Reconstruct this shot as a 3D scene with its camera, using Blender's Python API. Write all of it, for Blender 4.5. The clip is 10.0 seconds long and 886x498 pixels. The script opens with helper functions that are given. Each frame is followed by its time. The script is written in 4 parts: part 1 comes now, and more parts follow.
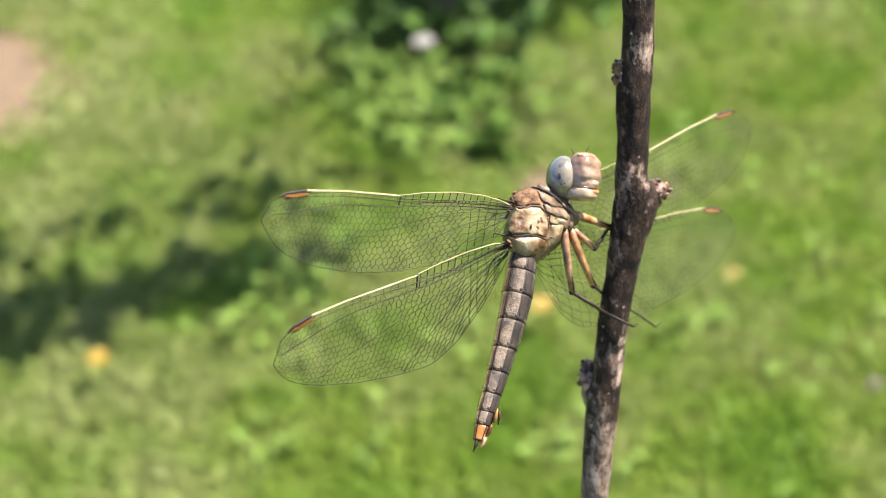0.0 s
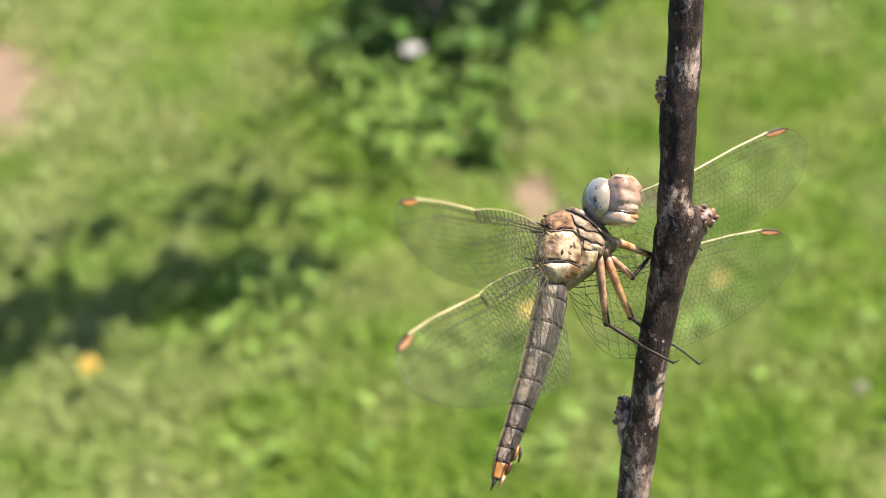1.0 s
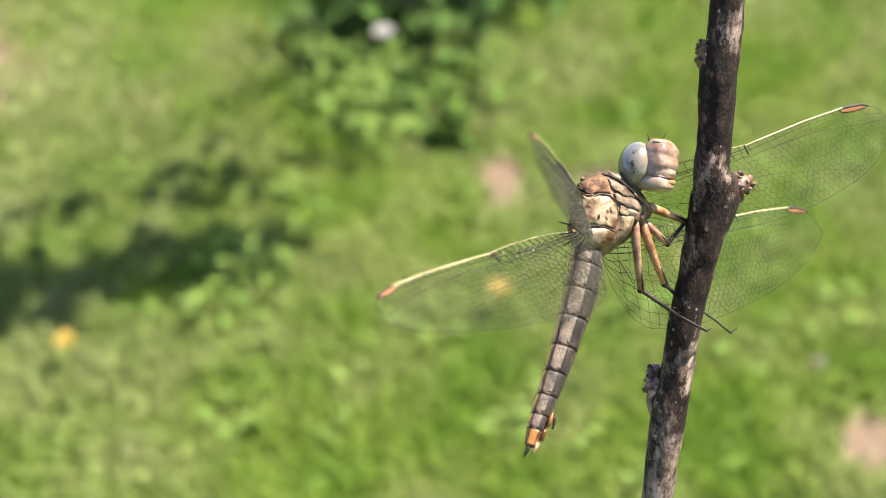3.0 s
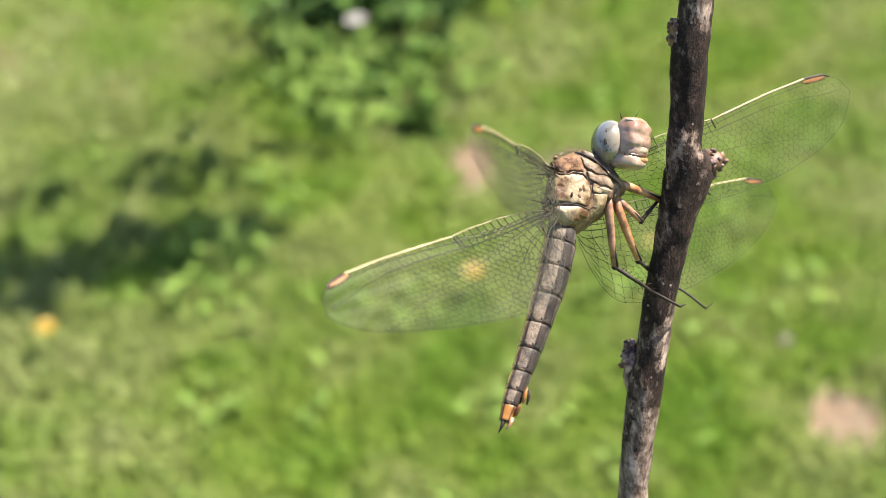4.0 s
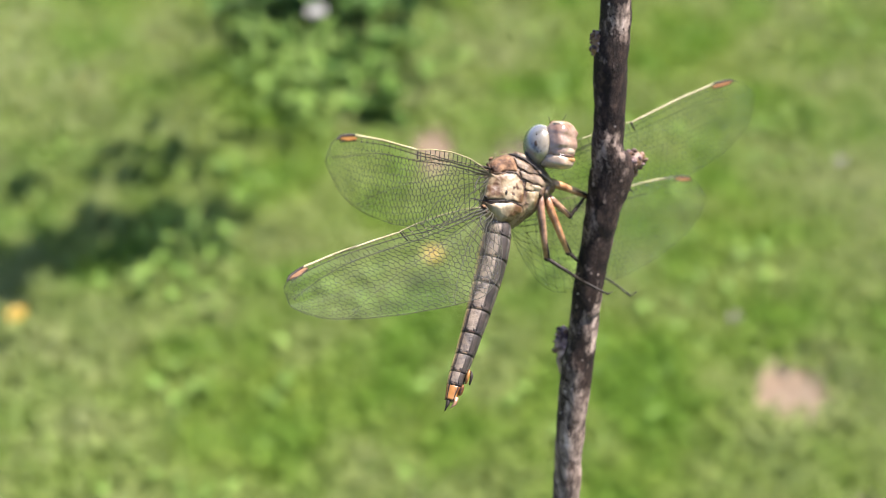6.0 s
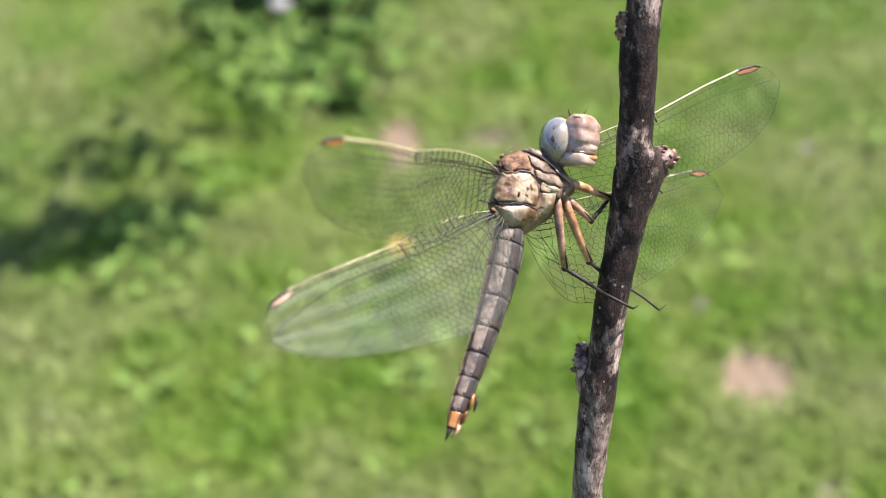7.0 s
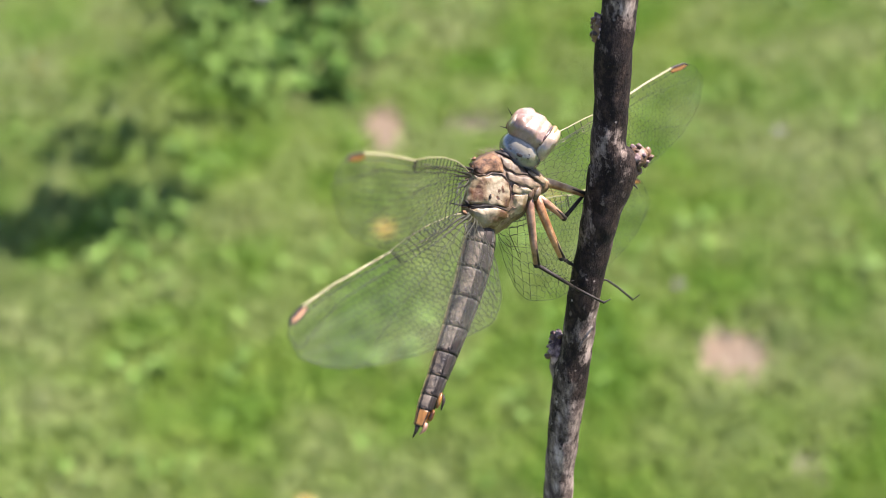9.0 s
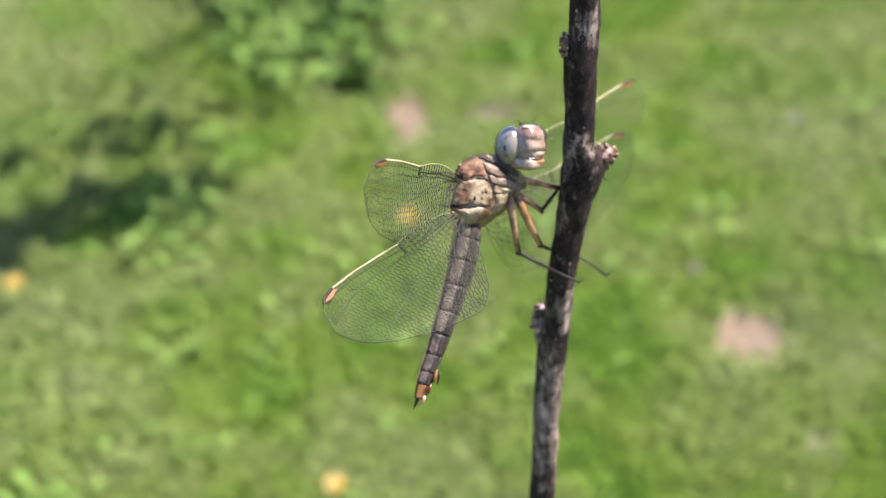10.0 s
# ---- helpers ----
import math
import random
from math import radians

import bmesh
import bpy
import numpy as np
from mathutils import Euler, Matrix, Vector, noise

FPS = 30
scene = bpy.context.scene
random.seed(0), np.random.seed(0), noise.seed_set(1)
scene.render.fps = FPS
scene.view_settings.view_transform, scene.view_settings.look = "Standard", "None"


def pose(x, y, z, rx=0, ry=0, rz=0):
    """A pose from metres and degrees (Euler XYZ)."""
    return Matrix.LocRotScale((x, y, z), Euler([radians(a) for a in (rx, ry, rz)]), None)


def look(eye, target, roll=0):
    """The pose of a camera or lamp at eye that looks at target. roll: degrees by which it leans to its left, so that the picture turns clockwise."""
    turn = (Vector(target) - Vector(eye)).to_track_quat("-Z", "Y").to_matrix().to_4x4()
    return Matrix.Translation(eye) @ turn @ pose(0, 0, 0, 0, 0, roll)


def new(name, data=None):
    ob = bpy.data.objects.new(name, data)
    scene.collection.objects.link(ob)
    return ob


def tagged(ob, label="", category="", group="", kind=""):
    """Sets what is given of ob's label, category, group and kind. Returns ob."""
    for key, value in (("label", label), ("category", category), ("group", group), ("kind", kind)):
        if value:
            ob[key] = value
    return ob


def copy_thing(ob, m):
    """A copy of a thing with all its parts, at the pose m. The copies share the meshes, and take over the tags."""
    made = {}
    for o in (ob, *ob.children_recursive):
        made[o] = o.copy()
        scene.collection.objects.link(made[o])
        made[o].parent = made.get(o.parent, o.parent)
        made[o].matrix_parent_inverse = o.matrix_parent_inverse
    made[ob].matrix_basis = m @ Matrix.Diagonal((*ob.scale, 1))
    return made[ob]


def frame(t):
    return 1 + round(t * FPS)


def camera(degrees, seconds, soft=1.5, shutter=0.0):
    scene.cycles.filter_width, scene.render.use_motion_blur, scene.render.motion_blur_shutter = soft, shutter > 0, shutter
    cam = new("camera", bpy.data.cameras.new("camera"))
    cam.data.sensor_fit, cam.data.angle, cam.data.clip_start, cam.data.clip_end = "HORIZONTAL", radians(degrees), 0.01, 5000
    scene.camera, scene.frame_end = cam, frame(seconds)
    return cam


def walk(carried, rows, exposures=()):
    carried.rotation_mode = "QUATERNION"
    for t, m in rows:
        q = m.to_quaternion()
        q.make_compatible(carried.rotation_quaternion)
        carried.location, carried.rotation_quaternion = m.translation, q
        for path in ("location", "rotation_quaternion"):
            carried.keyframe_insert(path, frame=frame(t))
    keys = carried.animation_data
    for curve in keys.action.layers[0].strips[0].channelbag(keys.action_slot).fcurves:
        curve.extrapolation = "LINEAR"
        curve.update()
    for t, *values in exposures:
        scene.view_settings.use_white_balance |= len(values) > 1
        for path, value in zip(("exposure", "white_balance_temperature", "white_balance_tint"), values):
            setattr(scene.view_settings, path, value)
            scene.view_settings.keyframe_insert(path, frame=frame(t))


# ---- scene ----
# the camera: a close-up lens, a hand's length and a half from the insect
cam = camera(36, 10.0, soft=0.6)
PATH = [
    (0, 0.00826, 0.03888, 0.53372, 46.988, 2.773, 5.725),
    (0.5, 0.00942, 0.03700, 0.53318, 47.412, 2.745, 5.480),
    (1, 0.00834, 0.03488, 0.53678, 47.290, 2.587, 5.244),
    (1.5, 0.01120, 0.03420, 0.53731, 47.150, 2.531, 5.195),
    (2, 0.01063, 0.02886, 0.53997, 47.003, 2.274, 4.904),
    (2.5, 0.00581, 0.02470, 0.54038, 46.927, 1.664, 4.611),
    (4, -0.00356, 0.00865, 0.55244, 46.117, 0.521, 2.525),
    (4.5, 0.00101, 0.00496, 0.55467, 45.918, 0.361, 2.157),
    (5, -0.00286, -0.00039, 0.55791, 45.715, -0.049, 1.432),
    (6.5, 0.01397, -0.01087, 0.56928, 45.413, 0.675, 1.129),
    (7, 0.01632, -0.00805, 0.56878, 45.073, 0.483, 0.239),
    (7.5, 0.01721, -0.00977, 0.56834, 44.960, 0.293, -0.313),
    (8, 0.01494, -0.01198, 0.57102, 44.712, 0.078, -0.677),
    (8.5, 0.01295, -0.01912, 0.57675, 44.550, 0.075, -0.696),
    (9, 0.01223, -0.02229, 0.58009, 44.506, 0.043, -0.716),
    (9.5, 0.01171, -0.03186, 0.58837, 44.559, 0.209, -0.379),
    (10, 0.00910, -0.03915, 0.59483, 44.028, 0.745, -0.361),
]
walk(cam, [(t, pose(x, y, z, rx, ry, rz)) for t, x, y, z, rx, ry, rz in PATH], exposures=[(0.0, 2.55, 6360, 12.5), (5.0, 2.54, 6340, 12.5), (6.5, 2.50, 5780, 18.5), (10.0, 2.50, 5780, 18.5)])
cam.data.dof.use_dof = True
cam.data.dof.focus_distance = 0.168
cam.data.dof.aperture_fstop = 20.0

# sway of twig and insect: place and turn of their common point near the thorax
SWAY = [
    (0, -0.01277, 0.16666, 0.40519, -48.632, 2.256, 7.589),
    (0.5, -0.01076, 0.15934, 0.40694, -51.009, 0.868, 5.701),
    (1, -0.00682, 0.15407, 0.41376, -49.856, 0.463, 2.962),
    (1.5, -0.00029, 0.15031, 0.41897, -49.685, 2.594, 4.605),
    (2, -0.00401, 0.14699, 0.42060, -49.506, 2.151, 5.553),
    (2.5, -0.00602, 0.14206, 0.42362, -48.906, 1.184, 4.577),
    (2.7, -0.00465, 0.14143, 0.42202, -49.199, 0.924, 3.095),
    (3.8, -0.00659, 0.13195, 0.43365, -47.875, -0.601, 0.446),
    (4, -0.00773, 0.13079, 0.43245, -48.754, -0.884, 0.392),
    (4.5, -0.00430, 0.12597, 0.43697, -48.070, 0.091, 2.381),
    (5, -0.00865, 0.12175, 0.43808, -48.784, -0.076, 1.907),
    (6.3, 0.00376, 0.12204, 0.43648, -50.057, 0.543, 2.175),
    (6.5, 0.00747, 0.11785, 0.44009, -49.752, 0.464, 1.413),
    (7, 0.01044, 0.10794, 0.45020, -50.059, -0.474, -0.563),
    (7.5, 0.01274, 0.10347, 0.45234, -49.745, -0.638, -2.099),
    (8, 0.01267, 0.10316, 0.45490, -48.303, -0.699, -2.662),
    (8.5, 0.01215, 0.09820, 0.45954, -44.990, -1.179, -2.647),
    (9, 0.00619, 0.09635, 0.45769, -44.786, -1.721, -3.623),
    (9.5, 0.00336, 0.10060, 0.44369, -47.392, -1.836, -2.212),
    (10, -0.00020, 0.09621, 0.45478, -40.331, -2.755, -3.035),
]
RIGHT_FORE = [
    (0, -104.9, 0.2, -140.2),
    (0.5, -89.2, 2.2, -133.9),
    (1, -70.5, 1.7, -114.9),
    (1.5, -49.8, -3.9, -84.7),
    (2, -69.3, -1.0, -99.5),
    (2.5, -68.4, -2.5, -101.4),
    (4, -72.3, -0.1, -105.1),
    (4.5, -77.7, -1.8, -114.6),
    (5, -80.7, -0.7, -118.5),
    (6.5, -94.8, 0.5, -119.6),
    (7, -98.5, 1.5, -119.0),
    (7.5, -97.6, 1.9, -117.8),
    (8, -98.2, 0.9, -116.5),
    (8.5, -97.0, -2.7, -111.5),
    (9, -96.7, -1.1, -106.8),
    (9.5, -95.6, 1.6, -110.3),
    (10, -96.8, -6.7, -100.9),
]
RIGHT_HIND = [
    (0, -116.9, 17.3, -145.9),
    (0.5, -91.4, 19.7, -139.3),
    (1, -54.7, 17.9, -118.8),
    (1.5, -48.9, 9.1, -102.2),
    (2, -30.9, 15.1, -131.0),
    (2.5, -28.4, 14.7, -130.6),
    (4, -43.5, 17.0, -139.9),
    (4.5, -42.4, 15.7, -137.8),
    (5, -41.4, 16.7, -139.3),
    (6.5, -47.3, 18.0, -139.5),
    (7, -49.8, 19.5, -138.5),
    (7.5, -50.8, 20.5, -137.0),
    (8, -44.8, 19.8, -135.2),
    (8.5, -43.6, 17.2, -127.5),
    (9, -40.2, 19.0, -123.3),
    (9.5, -45.8, 21.4, -128.6),
    (10, -41.7, 12.7, -116.0),
]
LEFT_FORE = [
    (0, -82.2, -26.7, 27.9),
    (0.5, -82.6, -28.7, 26.4),
    (1, -87.3, -28.4, 29.1),
    (1.5, -81.2, -22.0, 2.9),
    (2, -85.5, -22.4, 6.6),
    (2.5, -87.8, -23.0, 12.1),
    (4, -88.5, -26.1, 19.8),
    (4.5, -87.4, -24.8, 18.0),
    (5, -88.1, -25.7, 19.6),
    (6.5, -84.9, -27.0, 21.3),
    (7, -83.7, -28.2, 25.8),
    (7.5, -83.2, -29.3, 28.3),
    (8, -83.3, -28.4, 31.1),
    (8.5, -85.6, -25.9, 38.6),
    (9, -86.3, -28.0, 43.6),
    (9.5, -81.7, -30.7, 37.0),
    (10, -87.0, -22.6, 51.6),
]
LEFT_HIND = [
    (0, -90.5, -13.7, 32.8),
    (0.5, -87.9, -15.7, 30.7),
    (1, -88.8, -15.6, 31.2),
    (1.5, -84.1, -13.1, 21.2),
    (2, -89.6, -13.0, 25.3),
    (2.5, -90.6, -12.9, 29.4),
    (4, -91.9, -15.5, 39.1),
    (4.5, -88.7, -14.0, 34.2),
    (5, -88.9, -14.7, 34.3),
    (6.5, -91.1, -16.2, 36.8),
    (7, -93.2, -17.1, 41.5),
    (7.5, -94.8, -17.8, 44.2),
    (8, -92.1, -16.7, 45.5),
    (8.5, -91.0, -14.2, 49.5),
    (9, -90.1, -11.9, 55.8),
    (9.5, -88.2, -19.3, 48.2),
    (10, -89.4, -19.2, 51.4),
]

# ---- light: high summer sun from behind on the right, clear sky
SUN_WAY = Vector((0.459, 0.368, 0.81)).normalized()
world = bpy.data.worlds.new("sky")
scene.world = world
world.use_nodes = True
sky = world.node_tree.nodes.new("ShaderNodeTexSky")
sky.sky_type, sky.sun_disc = "NISHITA", False
sky.sun_elevation = math.asin(SUN_WAY.z)
sky.sun_rotation = math.atan2(SUN_WAY.x, SUN_WAY.y)
back = world.node_tree.nodes["Background"]
back.inputs["Strength"].default_value = 0.07
world.node_tree.links.new(sky.outputs["Color"], back.inputs["Color"])
sun = new("sun", bpy.data.lights.new("sun", "SUN"))
sun.data.energy, sun.data.angle, sun.data.color = 5.0, radians(0.53), (1.0, 0.93, 0.80)
sun.matrix_world = look(SUN_WAY * 10, (0, 0, 0))


# ---- materials
def nodes_of(name):
    m = bpy.data.materials.new(name)
    m.use_nodes = True
    nt = m.node_tree
    return m, nt, nt.nodes["Principled BSDF"]


def add(nt, kind, **values):
    n = nt.nodes.new(kind)
    for key, value in values.items():
        n.inputs[key].default_value = value
    return n


def ramp(nt, source, stops):
    n = nt.nodes.new("ShaderNodeValToRGB")
    els = n.color_ramp.elements
    while len(els) < len(stops):
        els.new(0.5)
    for e, (p, c) in zip(els, stops):
        e.position, e.color = p, (*c, 1)
    nt.links.new(source, n.inputs["Fac"])
    return n.outputs["Color"]


def mixed(nt, fac, a, b, mode="MIX"):
    n = nt.nodes.new("ShaderNodeMix")
    n.data_type, n.blend_type = "RGBA", mode
    for socket, value in ((n.inputs["Factor"], fac), (n.inputs["A"], a), (n.inputs["B"], b)):
        if isinstance(value, (float, int)):
            socket.default_value = value
        elif isinstance(value, tuple):
            socket.default_value = (*value, 1)
        else:
            nt.links.new(value, socket)
    return n.outputs["Result"]


def surface(name, stops, scale=300.0, rough=0.5, bump=0.2, fine=6.0, detail=5.0, stretch=(1, 1, 1), speck=None, thin=0.0, coat=0.0, island=0.0, shine=0.5):
    """Colour from two noises over the thing's own space, grain as bump. Scales are per metre."""
    m, nt, bsdf = nodes_of(name)
    tc = nt.nodes.new("ShaderNodeTexCoord")
    mp = nt.nodes.new("ShaderNodeMapping")
    mp.inputs["Scale"].default_value = stretch
    nt.links.new(tc.outputs["Object"], mp.inputs["Vector"])
    big = add(nt, "ShaderNodeTexNoise", Scale=scale, Detail=detail, Roughness=0.6)
    small = add(nt, "ShaderNodeTexNoise", Scale=scale * fine, Detail=4.0, Roughness=0.65)
    for n in (big, small):
        nt.links.new(mp.outputs["Vector"], n.inputs["Vector"])
    col = ramp(nt, big.outputs["Fac"], stops)
    grain = ramp(nt, small.outputs["Fac"], [(0.3, (0.72, 0.72, 0.72)), (0.7, (1.22, 1.22, 1.22))])
    col = mixed(nt, 0.8, col, grain, "MULTIPLY")
    if speck:
        spot_scale, size, spot = speck
        vo = add(nt, "ShaderNodeTexVoronoi", Scale=spot_scale)
        nt.links.new(mp.outputs["Vector"], vo.inputs["Vector"])
        fac = ramp(nt, vo.outputs["Distance"], [(size * 0.6, (1, 1, 1)), (size, (0, 0, 0))])
        col = mixed(nt, fac, col, spot)
    if island:
        geo = nt.nodes.new("ShaderNodeNewGeometry")
        tone = ramp(nt, geo.outputs["Random Per Island"], [(0.0, (1 - island,) * 3), (1.0, (1 + island,) * 3)])
        col = mixed(nt, 1.0, col, tone, "MULTIPLY")
    nt.links.new(col, bsdf.inputs["Base Color"])
    bsdf.inputs["Roughness"].default_value = rough
    bsdf.inputs["Specular IOR Level"].default_value = shine
    bsdf.inputs["Coat Weight"].default_value = coat
    bsdf.inputs["Coat Roughness"].default_value = 0.15
    if bump:
        bp = add(nt, "ShaderNodeBump", Strength=bump, Distance=0.0002)
        nt.links.new(small.outputs["Fac"], bp.inputs["Height"])
        nt.links.new(bp.outputs["Normal"], bsdf.inputs["Normal"])
    if thin:
        tr = nt.nodes.new("ShaderNodeBsdfTranslucent")
        nt.links.new(col, tr.inputs["Color"])
        mx = nt.nodes.new("ShaderNodeMixShader")
        mx.inputs[0].default_value = thin
        nt.links.new(bsdf.outputs[0], mx.inputs[1])
        nt.links.new(tr.outputs[0], mx.inputs[2])
        nt.links.new(mx.outputs[0], nt.nodes["Material Output"].inputs["Surface"])
    return m


def grass_material():
    """Fresh green blades, paler and yellower in drifts; thin, so that the sun shines through."""
    m, nt, bsdf = nodes_of("grass")
    tc = nt.nodes.new("ShaderNodeTexCoord")
    drift = add(nt, "ShaderNodeTexNoise", Scale=5.0, Detail=3.0, Roughness=0.55)
    patch = add(nt, "ShaderNodeTexNoise", Scale=17.0, Detail=4.0, Roughness=0.6)
    fine = add(nt, "ShaderNodeTexNoise", Scale=60.0, Detail=3.0, Roughness=0.6)
    for n in (drift, patch, fine):
        nt.links.new(tc.outputs["Object"], n.inputs["Vector"])
    fresh = ramp(nt, patch.outputs["Fac"], [(0.36, (0.118, 0.198, 0.022)), (0.5, (0.158, 0.226, 0.032)), (0.64, (0.196, 0.246, 0.046))])
    pale = ramp(nt, fine.outputs["Fac"], [(0.36, (0.174, 0.218, 0.060)), (0.64, (0.234, 0.258, 0.094))])
    share = ramp(nt, mixed(nt, 0.45, drift.outputs["Fac"], patch.outputs["Fac"]), [(0.44, (0, 0, 0)), (0.58, (1, 1, 1))])
    geo = nt.nodes.new("ShaderNodeNewGeometry")
    tone = ramp(nt, geo.outputs["Random Per Island"], [(0.0, (0.86, 0.86, 0.86)), (1.0, (1.14, 1.14, 1.14))])
    col = mixed(nt, 1.0, mixed(nt, share, fresh, pale), tone, "MULTIPLY")
    nt.links.new(col, bsdf.inputs["Base Color"])
    bsdf.inputs["Roughness"].default_value = 0.5
    bsdf.inputs["Specular IOR Level"].default_value = 0.2
    tr = nt.nodes.new("ShaderNodeBsdfTranslucent")
    nt.links.new(col, tr.inputs["Color"])
    mx = nt.nodes.new("ShaderNodeMixShader")
    mx.inputs[0].default_value = 0.55
    nt.links.new(bsdf.outputs[0], mx.inputs[1])
    nt.links.new(tr.outputs[0], mx.inputs[2])
    nt.links.new(mx.outputs[0], nt.nodes["Material Output"].inputs["Surface"])
    return m


def bark_material():
    m, nt, bsdf = nodes_of("bark")
    tc = nt.nodes.new("ShaderNodeTexCoord")
    mp = nt.nodes.new("ShaderNodeMapping")
    mp.inputs["Scale"].default_value = (1, 1, 0.62)
    nt.links.new(tc.outputs["Object"], mp.inputs["Vector"])
    noises = [add(nt, "ShaderNodeTexNoise", Scale=s, Detail=d, Roughness=r) for s, d, r in ((150, 7, 0.72), (900, 6, 0.75), (3200, 5, 0.7))]
    streak = add(nt, "ShaderNodeTexNoise", Scale=1100.0, Detail=5.0, Roughness=0.65)
    mp2 = nt.nodes.new("ShaderNodeMapping")
    mp2.inputs["Scale"].default_value = (1, 1, 0.10)
    nt.links.new(tc.outputs["Object"], mp2.inputs["Vector"])
    for n in noises:
        nt.links.new(mp.outputs["Vector"], n.inputs["Vector"])
    nt.links.new(mp2.outputs["Vector"], streak.inputs["Vector"])
    pale = ramp(nt, streak.outputs["Fac"], [(0.36, (0.052, 0.036, 0.028)), (0.5, (0.132, 0.098, 0.078)), (0.66, (0.260, 0.202, 0.166))])
    dark = ramp(nt, noises[1].outputs["Fac"], [(0.36, (0.003, 0.002, 0.0015)), (0.5, (0.010, 0.0055, 0.004)), (0.66, (0.036, 0.022, 0.015))])
    # bark grows darker up the twig and paler grey towards the foot
    height_tone = nt.nodes.new("ShaderNodeVectorMath")
    height_tone.operation = "DOT_PRODUCT"
    height_tone.inputs[1].default_value = (0.0, 0.0, 1.3)
    nt.links.new(tc.outputs["Object"], height_tone.inputs[0])
    patch = nt.nodes.new("ShaderNodeMath")
    nt.links.new(mixed(nt, 0.25, noises[0].outputs["Fac"], noises[1].outputs["Fac"]), patch.inputs[0])
    nt.links.new(height_tone.outputs["Value"], patch.inputs[1])
    where = ramp(nt, patch.outputs[0], [(0.445, (0, 0, 0)), (0.485, (1, 1, 1))])
    mottle = ramp(nt, noises[1].outputs["Fac"], [(0.40, (0.34, 0.30, 0.27)), (0.52, (1.0, 0.96, 0.92)), (0.62, (1.25, 1.2, 1.15))])
    col = mixed(nt, where, mixed(nt, 0.9, pale, mottle, "MULTIPLY"), dark)
    vo = add(nt, "ShaderNodeTexVoronoi", Scale=900.0, Randomness=1.0)
    nt.links.new(tc.outputs["Object"], vo.inputs["Vector"])
    dots = ramp(nt, vo.outputs["Distance"], [(0.10, (1, 1, 1)), (0.20, (0, 0, 0))])
    pick = ramp(nt, vo.outputs["Color"], [(0.74, (0, 0, 0)), (0.78, (1, 1, 1))])
    both = mixed(nt, 1.0, dots, pick, "MULTIPLY")
    col = mixed(nt, both, col, (0.24, 0.19, 0.155))
    nt.links.new(col, bsdf.inputs["Base Color"])
    bsdf.inputs["Roughness"].default_value = 0.8
    bsdf.inputs["Specular IOR Level"].default_value = 0.12
    h = mixed(nt, 0.5, noises[2].outputs["Fac"], streak.outputs["Fac"])
    bp = add(nt, "ShaderNodeBump", Strength=0.9, Distance=0.0005)
    nt.links.new(h, bp.inputs["Height"])
    nt.links.new(bp.outputs["Normal"], bsdf.inputs["Normal"])
    return m


def membrane_material():
    m, nt, bsdf = nodes_of("wing_membrane")
    nt.nodes.remove(bsdf)
    clear = nt.nodes.new("ShaderNodeBsdfTransparent")
    clear.inputs["Color"].default_value = (0.97, 0.975, 0.95, 1)
    gloss = nt.nodes.new("ShaderNodeBsdfGlossy")
    gloss.inputs["Roughness"].default_value = 0.4
    haze = nt.nodes.new("ShaderNodeBsdfTranslucent")
    haze.inputs["Color"].default_value = (0.8, 0.8, 0.72, 1)
    m1, m2 = nt.nodes.new("ShaderNodeMixShader"), nt.nodes.new("ShaderNodeMixShader")
    m1.inputs[0].default_value, m2.inputs[0].default_value = 0.022, 0.006
    nt.links.new(clear.outputs[0], m1.inputs[1])
    nt.links.new(haze.outputs[0], m1.inputs[2])
    nt.links.new(m1.outputs[0], m2.inputs[1])
    nt.links.new(gloss.outputs[0], m2.inputs[2])
    nt.links.new(m2.outputs[0], nt.nodes["Material Output"].inputs["Surface"])
    return m


